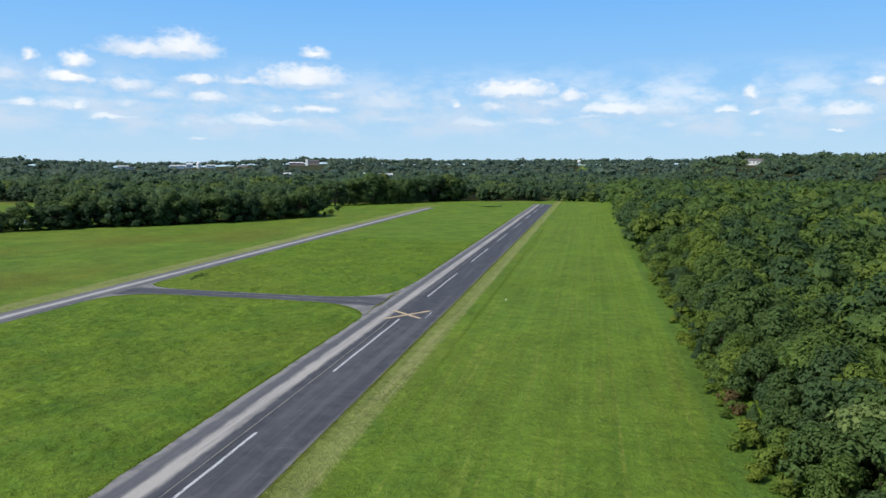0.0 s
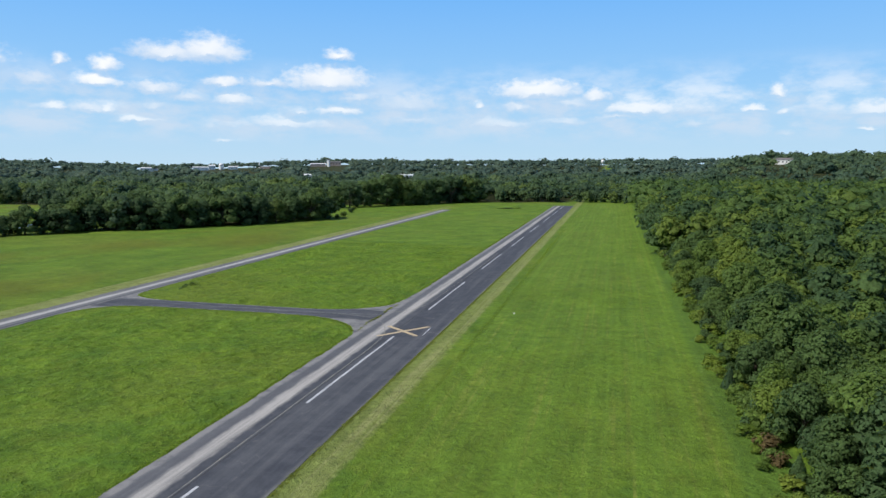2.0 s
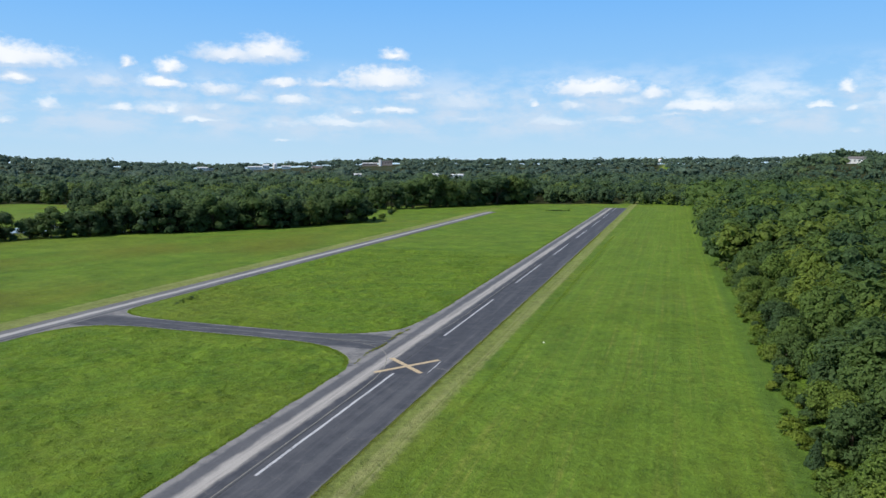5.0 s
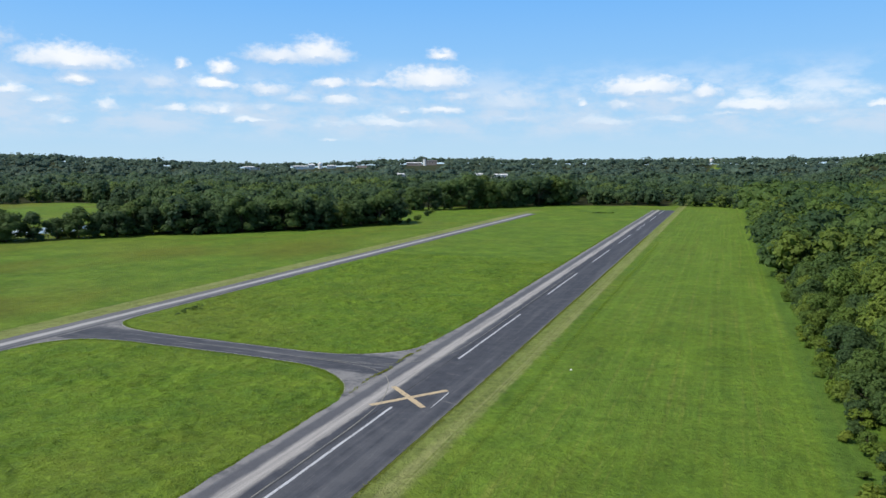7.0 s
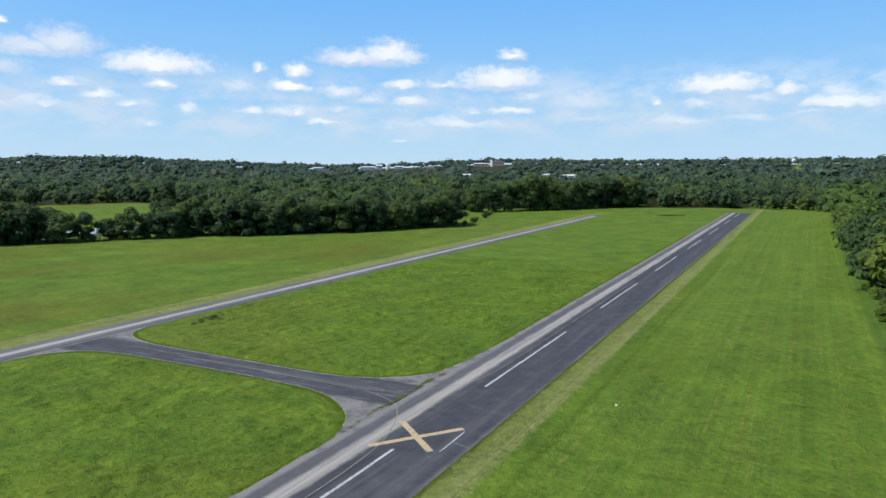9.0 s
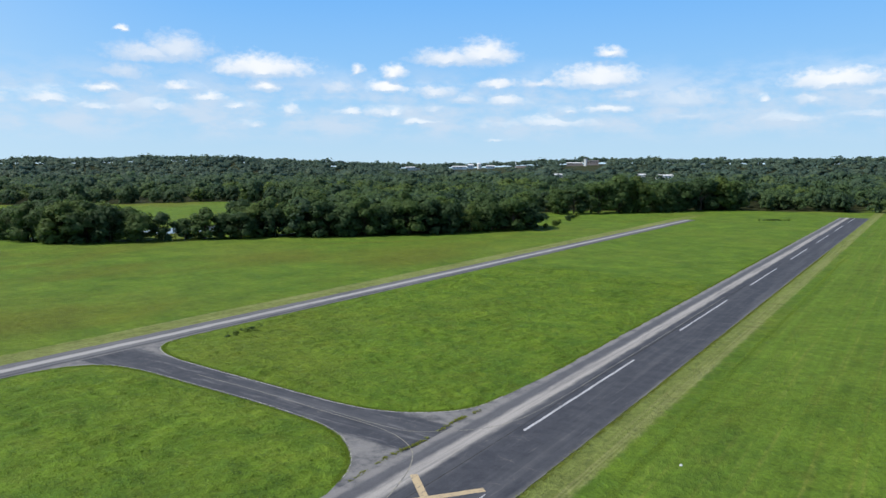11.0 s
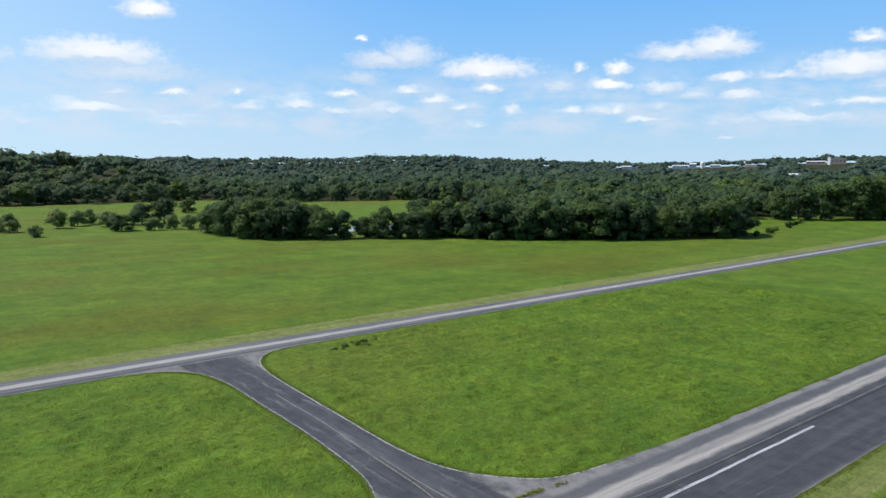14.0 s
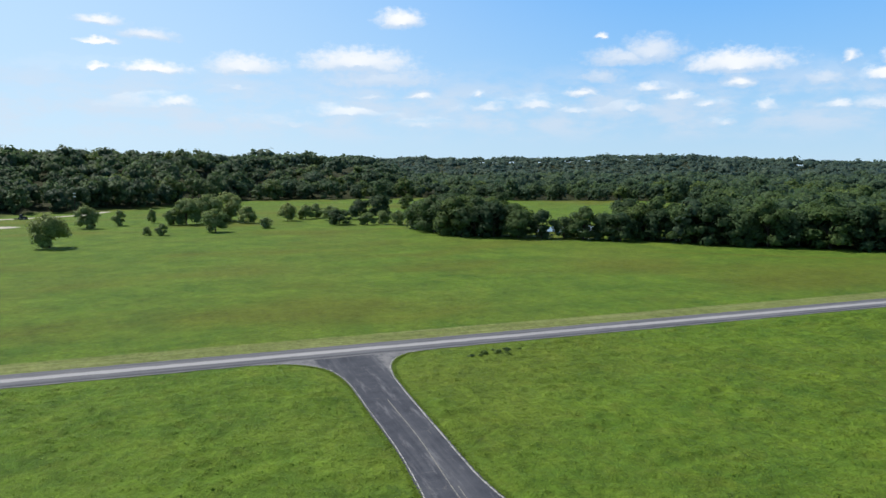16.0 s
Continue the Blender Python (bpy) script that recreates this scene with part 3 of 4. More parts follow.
build_link()


def line(name, pts, width, z, mat, jitter=0.0):
    """A flat painted line with thickness along pts."""
    bm = bmesh.new()
    p = [Vector((q[0], q[1], 0)) for q in pts]
    rows = []
    for i, q in enumerate(p):
        d = (p[min(i + 1, len(p) - 1)] - p[max(i - 1, 0)]).normalized()
        s = Vector((-d.y, d.x, 0)) * width / 2
        j = random.uniform(-jitter, jitter)
        rows.append([bm.verts.new((q + s * (1 + j)).to_tuple()[:2] + (z,)), bm.verts.new((q - s * (1 - j)).to_tuple()[:2] + (z,))])
    for a, b in zip(rows, rows[1:]):
        bm.faces.new((a[0], a[1], b[1], b[0]))
    r = bmesh.ops.extrude_face_region(bm, geom=list(bm.faces))
    for v in r["geom"]:
        if isinstance(v, bmesh.types.BMVert):
            v.co.z += 0.005
    bmesh.ops.recalc_face_normals(bm, faces=bm.faces)
    return part(name, bm, mat)


STRIPE_STARTS = [-36.6 - 61 * k for k in range(4, -1, -1)] + [24.4 + 61 * k for k in range(7)]
for y0 in STRIPE_STARTS:
    n = max(2, int(36.6 / 2))
    tagged(line("centreline_stripe", [(0.02 * math.sin(k), y0 + 36.6 * k / n) for k in range(n + 1)], 0.36, 0.051, WHITE_PAINT, 0.12),
           "faded white centreline stripe painted on the runway", "runway marking", "runway centreline stripes")


def closed_cross():
    e = empty("closed_runway_cross", 0.3, 4.2, 0.05)
    for a, b in (((-3.2, -4.6), (3.8, 4.6)), ((-3.7, 3.5), (3.5, -3.0))):
        n = 8
        pts = [(a[0] + (b[0] - a[0]) * k / n, a[1] + (b[1] - a[1]) * k / n) for k in range(n + 1)]
        line("cross_bar", pts, 0.80, 0.004 if a[1] < 0 else 0.012, YELLOW_PAINT, 0.06).parent = e
    tagged(e, "large tan-yellow cross marking the closed runway", "runway marking")


closed_cross()
LEAD_OFF = curve_through(((-50, 17.2), (-36.9, 17.0), (-24, 16.2), (-15, 15.7), (-10.9, 14.7), (-7.5, 12.7), (-5, 9.3), (-3.2, 4.8), (-2.0, 0), (-1.5, -6), (-1.35, -14), (-1.3, -40), (-1.3, -80)), 6)
LEAD_ON = curve_through(((-24, 16.8), (-15.4, 16.4), (-10.8, 16.8), (-7.6, 18.9), (-4.2, 22.4), (-2.3, 27), (-1.6, 34), (-1.4, 44), (-1.35, 80), (-1.35, 125)), 6)
tagged(line("lead_line", [(p.x, p.y) for p in LEAD_OFF], 0.12, 0.0515, FAINT_PAINT, 0.3), "thin faded lead-off line curving from runway to taxiway", "taxiway marking")
tagged(line("lead_line", [(p.x, p.y) for p in LEAD_ON], 0.10, 0.0535, FAINT_PAINT, 0.3), "thin faded lead-on line curving onto the runway", "taxiway marking")
tagged(line("edge_line", [(p.x, p.y - 0.25) for p in NORTH_EDGE[16:-8]], 0.20, 0.046, EDGE_PAINT, 0.3), "thin pale line along the taxiway edge", "taxiway marking")
tagged(line("edge_line", [(p.x, p.y + 0.25) for p in SOUTH_EDGE[12:-8]], 0.12, 0.046, EDGE_PAINT, 0.3), "thin pale line along the taxiway edge", "taxiway marking")
tagged(line("hold_line", [(4.75, 1.6), (4.7, 4.6), (4.65, 8.0)], 0.16, 0.051, WHITE_PAINT, 0.2), "short thin white line beside the cross", "runway marking")
tagged(line("hold_line", [(4.9, 4.5), (6.2, 4.2), (7.2, 3.9)], 0.10, 0.051, FAINT_PAINT, 0.2), "short thin worn line beside the cross", "runway marking")
for k, (xa, ya, yb) in enumerate(((-1.0, -70, 150), (-0.9, 60, 200))):
    tagged(line("tar_seam", [(xa + 0.1 * math.sin(y * 0.1), y) for y in range(ya, yb, 4)], 0.10, 0.0475 + 0.004 * k, RUBBER), "dark tar seam between paving lanes", "paving seam")

# ---------------------------------------------------------------- foliage
def leaf_quads(r, centre, normal, size):
    """Bent, pointed leaf clumps: centre and normal (n, 3), size (n)."""
    n = len(centre)
    normal = normal / np.linalg.norm(normal, axis=1, keepdims=True)
    t = np.cross(normal, r.normal(size=(n, 3)))
    t /= np.linalg.norm(t, axis=1, keepdims=True)
    b = np.cross(normal, t)
    s = size[:, None]
    w = r.uniform(0.55, 0.95, (n, 1))
    k = r.uniform(-0.35, 0.1, (n, 1)) * normal * s
    v = np.stack([centre + t * s + k, centre + b * s * w, centre - t * s + k, centre - b * s * w], 1)
    return v.reshape(-1, 3)


def crown_points(r, n, rad, base, top, lumps, up=-0.45):
    """Points and normals over the lumpy outside of a crown."""
    a = r.uniform(0, math.tau, lumps)
    zz = np.linspace(0, 1, lumps) ** 0.8 + r.uniform(-0.08, 0.08, lumps)
    spread = rad * np.sqrt(np.clip(1 - (zz * 1.15 - 0.32) ** 2, 0.05, 1)) * r.uniform(0.35, 0.78, lumps)
    spread[-1] *= 0.3
    lr = rad * r.uniform(0.34, 0.58, lumps) * min(1.0, (12 / lumps) ** 0.45)
    c = np.stack([np.cos(a) * spread, np.sin(a) * spread, base + lr * 0.6 + zz * (top - base - lr * 1.5)], 1)
    pts, nor = np.empty((0, 3)), np.empty((0, 3))
    while len(pts) < n:
        k = r.integers(0, lumps, n * 2)
        d = r.normal(size=(n * 2, 3))
        d /= np.linalg.norm(d, axis=1, keepdims=True)
        ok = d[:, 2] > up * r.uniform(0.4, 1.6, n * 2)
        k, d = k[ok], d[ok]
        p = c[k] + d * lr[k][:, None] * r.uniform(0.80, 1.14, (len(k), 1)) * np.array((1, 1, 0.85))
        gap = np.linalg.norm((p[:, None] - c[None]) / np.array((1, 1, 0.85)), axis=2) / lr[None]
        keep = gap.min(axis=1) > 0.76
        pts, nor = np.concatenate([pts, p[keep]]), np.concatenate([nor, d[keep]])
    return pts[:n], nor[:n], c, lr


def boughs(r, c, lr, sides, rows, swell=0.70):
    """Uneven rounded leaf masses, one to a bough: corners of quads and their normals."""
    u = np.arange(sides + 1) * math.tau / sides
    w = np.linspace(-0.9, 1.5, rows + 1)
    verts, ways = [], []
    for mid, rad in zip(c, lr):
        f = r.uniform(0.84, 1.08, (sides + 1, rows + 1)) * swell
        f[-1] = f[0]
        d = np.stack([np.cos(u)[:, None] * np.cos(w)[None], np.sin(u)[:, None] * np.cos(w)[None], np.repeat(np.sin(w)[None], sides + 1, 0)], 2)
        p = mid + d * (f * rad)[..., None] * np.array((1, 1, 0.85))
        for a in (p, d):
            q = np.stack([a[:-1, :-1], a[1:, :-1], a[1:, 1:], a[:-1, 1:]], 2)
            (verts if a is p else ways).append(q.reshape(-1, 3))
    return np.concatenate(verts), np.concatenate(ways)


def crown_template(r, n, size, rad=0.42, base=0.16, lumps=11, cone=False, up=-0.45, sides=6):
    """A crown one metre high, as corners of quads."""
    if cone:
        z = 1 - np.sqrt(r.uniform(0, 1, n))
        a = r.uniform(0, math.tau, n)
        q = rad * (1.02 - z) * r.uniform(0.75, 1.1, n)
        pts = np.stack([np.cos(a) * q, np.sin(a) * q, 0.04 + 0.96 * z], 1)
        nor = np.stack([np.cos(a), np.sin(a), np.full(n, 0.5)], 1)
        c = np.array([(0, 0, 0.14 + 0.13 * k) for k in range(6)])
        lr = rad * (0.92 - c[:, 2]) * 0.9
    else:
        pts, nor, c, lr = crown_points(r, n, rad, base, 1.0, lumps, up)
    v = leaf_quads(r, pts, nor + np.array((0, 0, 0.45)) + r.normal(scale=0.42, size=(n, 3)), size * r.uniform(0.6, 1.35, n))
    mid = np.array((0, 0, (base + 1) / 2))
    out = pts - mid
    soft = np.array((0, 0, 0.45)) + nor * 0.85 + 0.35 * out / np.linalg.norm(out, axis=1, keepdims=True) + r.normal(scale=0.12, size=(n, 3))
    soft = np.repeat(soft / np.linalg.norm(soft, axis=1, keepdims=True), 4, axis=0)
    core, side = boughs(r, c, lr, sides, max(2, sides // 2))
    side = side + np.array((0, 0, 0.5))
    side /= np.linalg.norm(side, axis=1, keepdims=True) + 1e-6
    return np.concatenate([v, core]), np.concatenate([soft, side])


def trunk_mesh(r, limbs):
    """A tapered trunk with limbs for a tree one metre high."""
    bm = bmesh.new()
    lean = r.uniform(-0.02, 0.02, 2)
    tube(bm, [(0, 0, -0.02), (lean[0] * 0.3, lean[1] * 0.3, 0.12), (lean[0], lean[1], 0.35), (lean[0] * 2, lean[1] * 2, 0.72)], [0.032, 0.022, 0.017, 0.005])
    for k in range(limbs):
        a, z = r.uniform(0, math.tau), r.uniform(0.14, 0.42)
        q = r.uniform(0.16, 0.30)
        tube(bm, [(0, 0, z), (math.cos(a) * q * 0.5, math.sin(a) * q * 0.5, z + 0.13), (math.cos(a) * q, math.sin(a) * q, z + 0.24)], [0.012, 0.008, 0.003], 5)
    me = bpy.data.meshes.new("trunk")
    bm.to_mesh(me)
    bm.free()
    me.materials.append(BARK)
    return me


def as_faces(v):
    return np.arange(len(v), dtype=np.int32).reshape(-1, 4)


def make_tree(name, seed, n, size, mat, label, category="tree", **shape):
    """One tree, a metre high, with trunk and crown; scaled where it is placed."""
    r = np.random.default_rng(seed)
    e = empty(name, 0, 0, 0)
    t = new("trunk", trunk_mesh(r, 7))
    t.parent = e
    v, nv = crown_template(r, n, size, **shape)
    c = new("crown", quads("crown", v, as_faces(v), mat, nv))
    c.parent = e
    return tagged(e, label, category)


class Planter:
    """Places trees: the first use of a model moves it, later uses copy it."""

    def __init__(self, *models):
        self.models, self.used = models, set()

    def put(self, k, x, y, tall, wide=1.0, turn=None, label="", group=""):
        src = self.models[k % len(self.models)]
        z = float(height(x, y))
        m = pose(x, y, z - 0.02 * tall, 0, 0, random.uniform(0, 360) if turn is None else turn)
        m = m @ Matrix.Diagonal((tall * wide, tall * wide, tall, 1))
        if src.name in self.used:
            src_scale = src.scale.copy()
            ob = copy_thing(src, m @ Matrix.Diagonal((1 / src_scale.x, 1 / src_scale.y, 1 / src_scale.z, 1)))
        else:
            ob = src
            ob.matrix_basis = m
            self.used.add(src.name)
        if label or group:
            tagged(ob, label, "", group)
        return ob


near_woods = Planter(*[make_tree("broadleaf_tree", 20 + k, 2300, 0.030, LEAF, "young broadleaf tree with dense green summer leaves",
                                 rad=0.46, base=0.05, lumps=20, sides=5) for k in range(5)])
shrubs = Planter(*[make_tree("shrub", 40 + k, 700, 0.062, LEAF, "low leafy green shrub at the wood's edge", "shrub",
                             rad=0.58, base=-0.02, lumps=9) for k in range(3)])
cedars = Planter(*[make_tree("cedar_tree", 50 + k, 1200, 0.035, LEAF_DARK, "small dark green conical cedar", "tree", rad=0.36, cone=True) for k in range(2)])
field_trees = Planter(*[make_tree("broadleaf_tree", 60 + k, 1500, 0.032, LEAF_DARK, "full-crowned dark green broadleaf tree in the meadow",
                                  rad=0.48, base=0.02, lumps=24, sides=5) for k in range(5)])
open_trees = Planter(*[make_tree("meadow_tree", 70 + k, 1500, 0.032, LEAF_LIGHT, "rounded light green tree standing alone in the meadow",
                                 rad=0.54, base=0.02, lumps=18) for k in range(3)])

open_trees.put(1, 61.5, -62.5, 9.0, 1.0, label="bright yellow-green broadleaf tree at the wood's edge", group="trees along the wood's edge")
# wood beside the mown strip: the trees along its edge
rr = random.Random(5)
edge = []
for row in range(3):
    y = -104.0 + row * 1.3
    while y < 120:
        edge.append((57.0 + row * 5.6 + rr.uniform(-1.5, 1.5), y, row))
        y += rr.uniform(3.6, 6.2) if row else rr.uniform(4.0, 7.0)
for k, (x, y, row) in enumerate(edge):
    tall = rr.uniform(4.0, 7.5) if row == 0 else rr.choice((rr.uniform(5.5, 8), rr.uniform(8, 11.5)))
    tall += 5.0 * float(smooth(60, 200, np.array(y)))
    near_woods.put(k, x, y, tall, rr.uniform(0.85, 1.15), group="trees along the wood's edge")
for k in range(46):
    y = -100 + k * 5.6 + rr.uniform(-2, 2)
    shrubs.put(k, 53.6 + rr.uniform(-0.7, 1.2), y, rr.uniform(1.6, 3.2), rr.uniform(0.8, 1.2), group="shrubs along the wood's edge")
dead_shrub = Planter(make_tree("dead_shrub", 90, 420, 0.07, DEAD_LEAF, "withered reddish-brown shrub at the wood's edge", "shrub", rad=0.6, base=-0.02, lumps=8))
dead_shrub.put(0, 53.4, -39.5, 2.0, 1.2)
dead_shrub.put(0, 53.9, -43.0, 1.5, 1.3)
for x, y, tall in ((53.6, -32, 4.6), (52.9, -17.5, 3.2), (55.5, -15, 3.6), (54.5, -48, 3.4), (54.8, 22, 4.2)):
    cedars.put(int(y), x, y, tall, 1.0)


def scatter(name, label, spots, tall, wide, templates, mat, seed):
    """Many trees joined in one mesh: spots (n, 2), heights and widths (n)."""
    r = np.random.default_rng(seed)
    if len(spots) == 0:
        return
    which = r.integers(0, len(templates), len(spots))
    z = height(spots[:, 0], spots[:, 1])
    turn = r.uniform(0, math.tau, len(spots))
    tone = r.uniform(0, 1, len(spots))
    blocks, ways, tones = [], [], []
    for k, (t, nv) in enumerate(templates):
        i = np.nonzero(which == k)[0]
        if not len(i):
            continue
        c, s = np.cos(turn[i])[:, None], np.sin(turn[i])[:, None]
        wx = (tall[i] * wide[i])[:, None]
        x = (t[None, :, 0] * c - t[None, :, 1] * s) * wx + spots[i, 0][:, None]
        y = (t[None, :, 0] * s + t[None, :, 1] * c) * wx + spots[i, 1][:, None]
        h = t[None, :, 2] * tall[i][:, None] + z[i][:, None]
        blocks.append(np.stack([x, y, h], 2).reshape(-1, 3))
        ways.append(np.stack([nv[None, :, 0] * c - nv[None, :, 1] * s, nv[None, :, 0] * s + nv[None, :, 1] * c,
                              np.repeat(nv[None, :, 2], len(i), axis=0)], 2).reshape(-1, 3))
        tones.append(np.repeat(tone[i], len(t)))
    v = np.concatenate(blocks).astype(np.float32)
    me = quads(name, v, as_faces(v), mat, np.concatenate(ways).astype(np.float32))
    me.attributes.new("tree_tone", "FLOAT", "POINT").data.foreach_set("value", np.concatenate(tones).astype(np.float32))
    tagged(new(name, me), label, "woods", kind="stuff")


def jittered(x0, x1, y0, y1, step, r):
    gx, gy = np.meshgrid(np.arange(x0, x1, step), np.arange(y0, y1, step))
    p = np.stack([gx.ravel(), gy.ravel()], 1)
    return p + r.uniform(-0.62, 0.62, p.shape) * step


tr = np.random.default_rng(11)
MID = [crown_template(tr, 300, 0.052, rad=0.46, base=0.10, lumps=13, up=-0.2, sides=4) for _ in range(8)]
LOW = [crown_template(tr, 64, 0.075, rad=0.52, base=0.25, lumps=9, up=-0.1, sides=4) for _ in range(8)]
EDGE = [crown_template(tr, 220, 0.054, rad=0.50, base=0.02, lumps=18, sides=4) for _ in range(8)]
FAR = [crown_template(tr, 14, 0.12, rad=0.62, base=0.38, lumps=5, up=-0.1, sides=4) for _ in range(8)]
DISTANT = [crown_template(tr, 6, 0.20, rad=0.80, base=0.4, lumps=3, up=-0.1, sides=4) for _ in range(8)]


# the same wood further in: full crowns towards the strip, plainer ones deep inside
def deep_inside(q):
    return q[:, 0] > 66 + 0.44 * (q[:, 1] + 132)


p = np.concatenate([jittered(73, 118, -112, 160, 5.4, tr), jittered(56.5, 78, 122, 300, 5.6, tr)])
p = p[~deep_inside(p)]
scatter("woods", "dense young broadleaf wood beside the airstrip", p,
        np.where(tr.uniform(0, 1, len(p)) > 0.6, tr.uniform(9.5, 13.5, len(p)), tr.uniform(6, 9.5, len(p))) + 5 * smooth(60, 220, p[:, 1]),
        tr.uniform(0.85, 1.2, len(p)), MID, WOODS, 3)
p = np.concatenate([jittered(118, 270, -112, 160, 8.4, tr), jittered(80, 300, 160, 500, 8.8, tr), jittered(58, 80, 300, 500, 7.0, tr)])
p = p[~deep_inside(p)]
scatter("woods", "broad canopy of mixed green woodland", p,
        np.where(tr.uniform(0, 1, len(p)) > 0.65, tr.uniform(11, 15.5, len(p)), tr.uniform(7.5, 11, len(p))) + 6 * smooth(60, 260, p[:, 1]),
        tr.uniform(0.85, 1.2, len(p)), LOW, WOODS, 4)
p = np.concatenate([jittered(73, 300, -112, 500, 6.8, tr), jittered(58, 240, -230, -108, 7.5, tr), jittered(58, 330, -330, -230, 16.0, tr)])
p = p[deep_inside(p)]
scatter("woods", "broad canopy of mixed green woodland", p, tr.uniform(8, 13, len(p)), tr.uniform(1.0, 1.3, len(p)), FAR, WOODS, 14)

# woods round the far sides of the open land
CLEARINGS = []          # (azimuth, half width in degrees, from, to): open ground before far buildings


def clear(q):
    r, az = np.hypot(q[:, 0], q[:, 1]), np.degrees(np.arctan2(q[:, 0], q[:, 1]))
    ok = np.ones(len(q), dtype=bool)
    for a, w, r0, r1 in CLEARINGS:
        ok &= ~((np.abs(az - a) < w) & (r > r0) & (r < r1))
    return ok


CLEARINGS += [(-31.6, 2.6, 1560, 2140), (-28.0, 0.7, 1560, 2100), (-22.9, 1.9, 1560, 2090), (0.0, 0.3, 1600, 2040), (-37.0, 1.0, 1600, 2080),
              (-18.2, 0.6, 1050, 1360), (-16.4, 0.9, 1050, 1360), (-24.7, 0.6, 1050, 1360), (15.1, 0.9, 900, 1045)]


def land_woods(step, r0, r1, lo, hi):
    q = jittered(-r1, min(r1, 900), -500, r1, step, tr)
    r, az = np.hypot(q[:, 0], q[:, 1]), np.degrees(np.arctan2(q[:, 0], q[:, 1]))
    ok = (r > r0) & (r <= r1) & (az > lo) & (az < hi) & ~inside(OPEN_LAND, q[:, 0], q[:, 1]) & clear(q)
    ok &= ~((q[:, 0] > 52) & (q[:, 1] < 500))
    return q[ok]


def heights(q, lo, hi, seed):
    """Tree heights with broad swells, so that the canopy rolls."""
    swell = np.array([noise.fractal(Vector((x * 0.008, y * 0.008, seed)), 1.0, 2.0, 3) for x, y in q])
    big = 1 + 0.35 * (tr.uniform(0, 1, len(q)) > 0.9)
    return tr.uniform(lo, hi, len(q)) * (1 + 0.30 * np.clip(swell, -1, 1)) * big


def near_edge(q, d):
    """Which spots lie within d of the open land."""
    res = np.zeros(len(q), dtype=bool)
    for k in range(8):
        res |= inside(OPEN_LAND, q[:, 0] + d * math.cos(k * math.tau / 8), q[:, 1] + d * math.sin(k * math.tau / 8))
    return res


p = land_woods(10.8, 0, 720, -107, 25)
hill = np.degrees(np.arctan2(p[:, 0], p[:, 1])) < -77
p = p[~hill | (tr.uniform(0, 1, len(p)) < 0.62)]
tall = heights(p, 8.5, 13.5, 1) + 5 * smooth(-76, -80, np.degrees(np.arctan2(p[:, 0], p[:, 1])))
clump = (p[:, 0] < -110) & (p[:, 0] > -330) & (p[:, 1] > 150) & (p[:, 1] < 300)
tall[clump] = tr.uniform(12, 18, clump.sum())
wide = tr.uniform(0.9, 1.2, len(p))
rim = near_edge(p, 24)
scatter("woods_edge", "dark green broadleaf trees along the meadow's edge", p[rim], tall[rim], wide[rim], EDGE, HAZED_EDGE_WOODS, 5)
scatter("woods", "dark green mature woodland round the meadows", p[~rim], tall[~rim], wide[~rim], LOW, HAZED_EDGE_WOODS, 15)
# the next two belts wear the paler, bluer leaf colours with haze mixed in
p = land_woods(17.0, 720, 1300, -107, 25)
scatter("woods", "rolling woodland canopy beyond the fields", p, heights(p, 9, 15, 2), tr.uniform(0.95, 1.3, len(p)), FAR, HAZED_FAR_WOODS, 6)
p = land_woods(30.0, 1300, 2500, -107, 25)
scatter("distant_woods", "distant wooded ridges on the horizon", p, heights(p, 11, 18, 3), tr.uniform(1.1, 1.6, len(p)), DISTANT, HAZED_DISTANT_WOODS, 8)

# front row of the big grove and the hedge line before the pond
GROVE = ((-117, 259), (-122, 249), (-128, 239), (-133, 228), (-138, 219), (-144, 212), (-150, 204), (-157, 197), (-163, 189), (-169, 182),
         (-176, 175), (-184, 169), (-192, 164), (-199, 160), (-205, 157))
for k, (x, y) in enumerate(GROVE):
    field_trees.put(k, x - 5, y + 3, rr.uniform(12, 17), rr.uniform(1.1, 1.4), label="tall dark green broadleaf tree at the grove's edge", group="grove trees")
    if k % 2 == 0:
        field_trees.put(k + 2, x - 13, y + 9, rr.uniform(16, 20), rr.uniform(0.95, 1.2), label="tall dark green broadleaf tree at the grove's edge", group="grove trees")
    if k % 4 == 1:
        shrubs.put(k, x - 1.5, y - 0.5, rr.uniform(2.5, 4.5), 1.2, label="leafy shrub at the foot of the grove", group="grove shrubs")
HEDGE = ((-203, 153, 12), (-209, 149, 11), (-214, 143, 13), (-219, 137, 9), (-223, 129, 12), (-228, 121, 13), (-234, 113, 15), (-240, 107, 16), (-246, 103, 17), (-251, 109, 17),
         (-254, 99, 16), (-259, 104, 18), (-263, 97, 16), (-268, 102, 17), (-274, 96, 15), (-285, 97, 14), (-243, 116, 16), (-259, 112, 18), (-237, 122, 14), (-267, 110, 17))
for k, (x, y, tall) in enumerate(HEDGE):
    field_trees.put(k + 1, x, y, tall, rr.uniform(1.1, 1.4), label="bushy green tree in the hedge line before the pond", group="hedge trees")
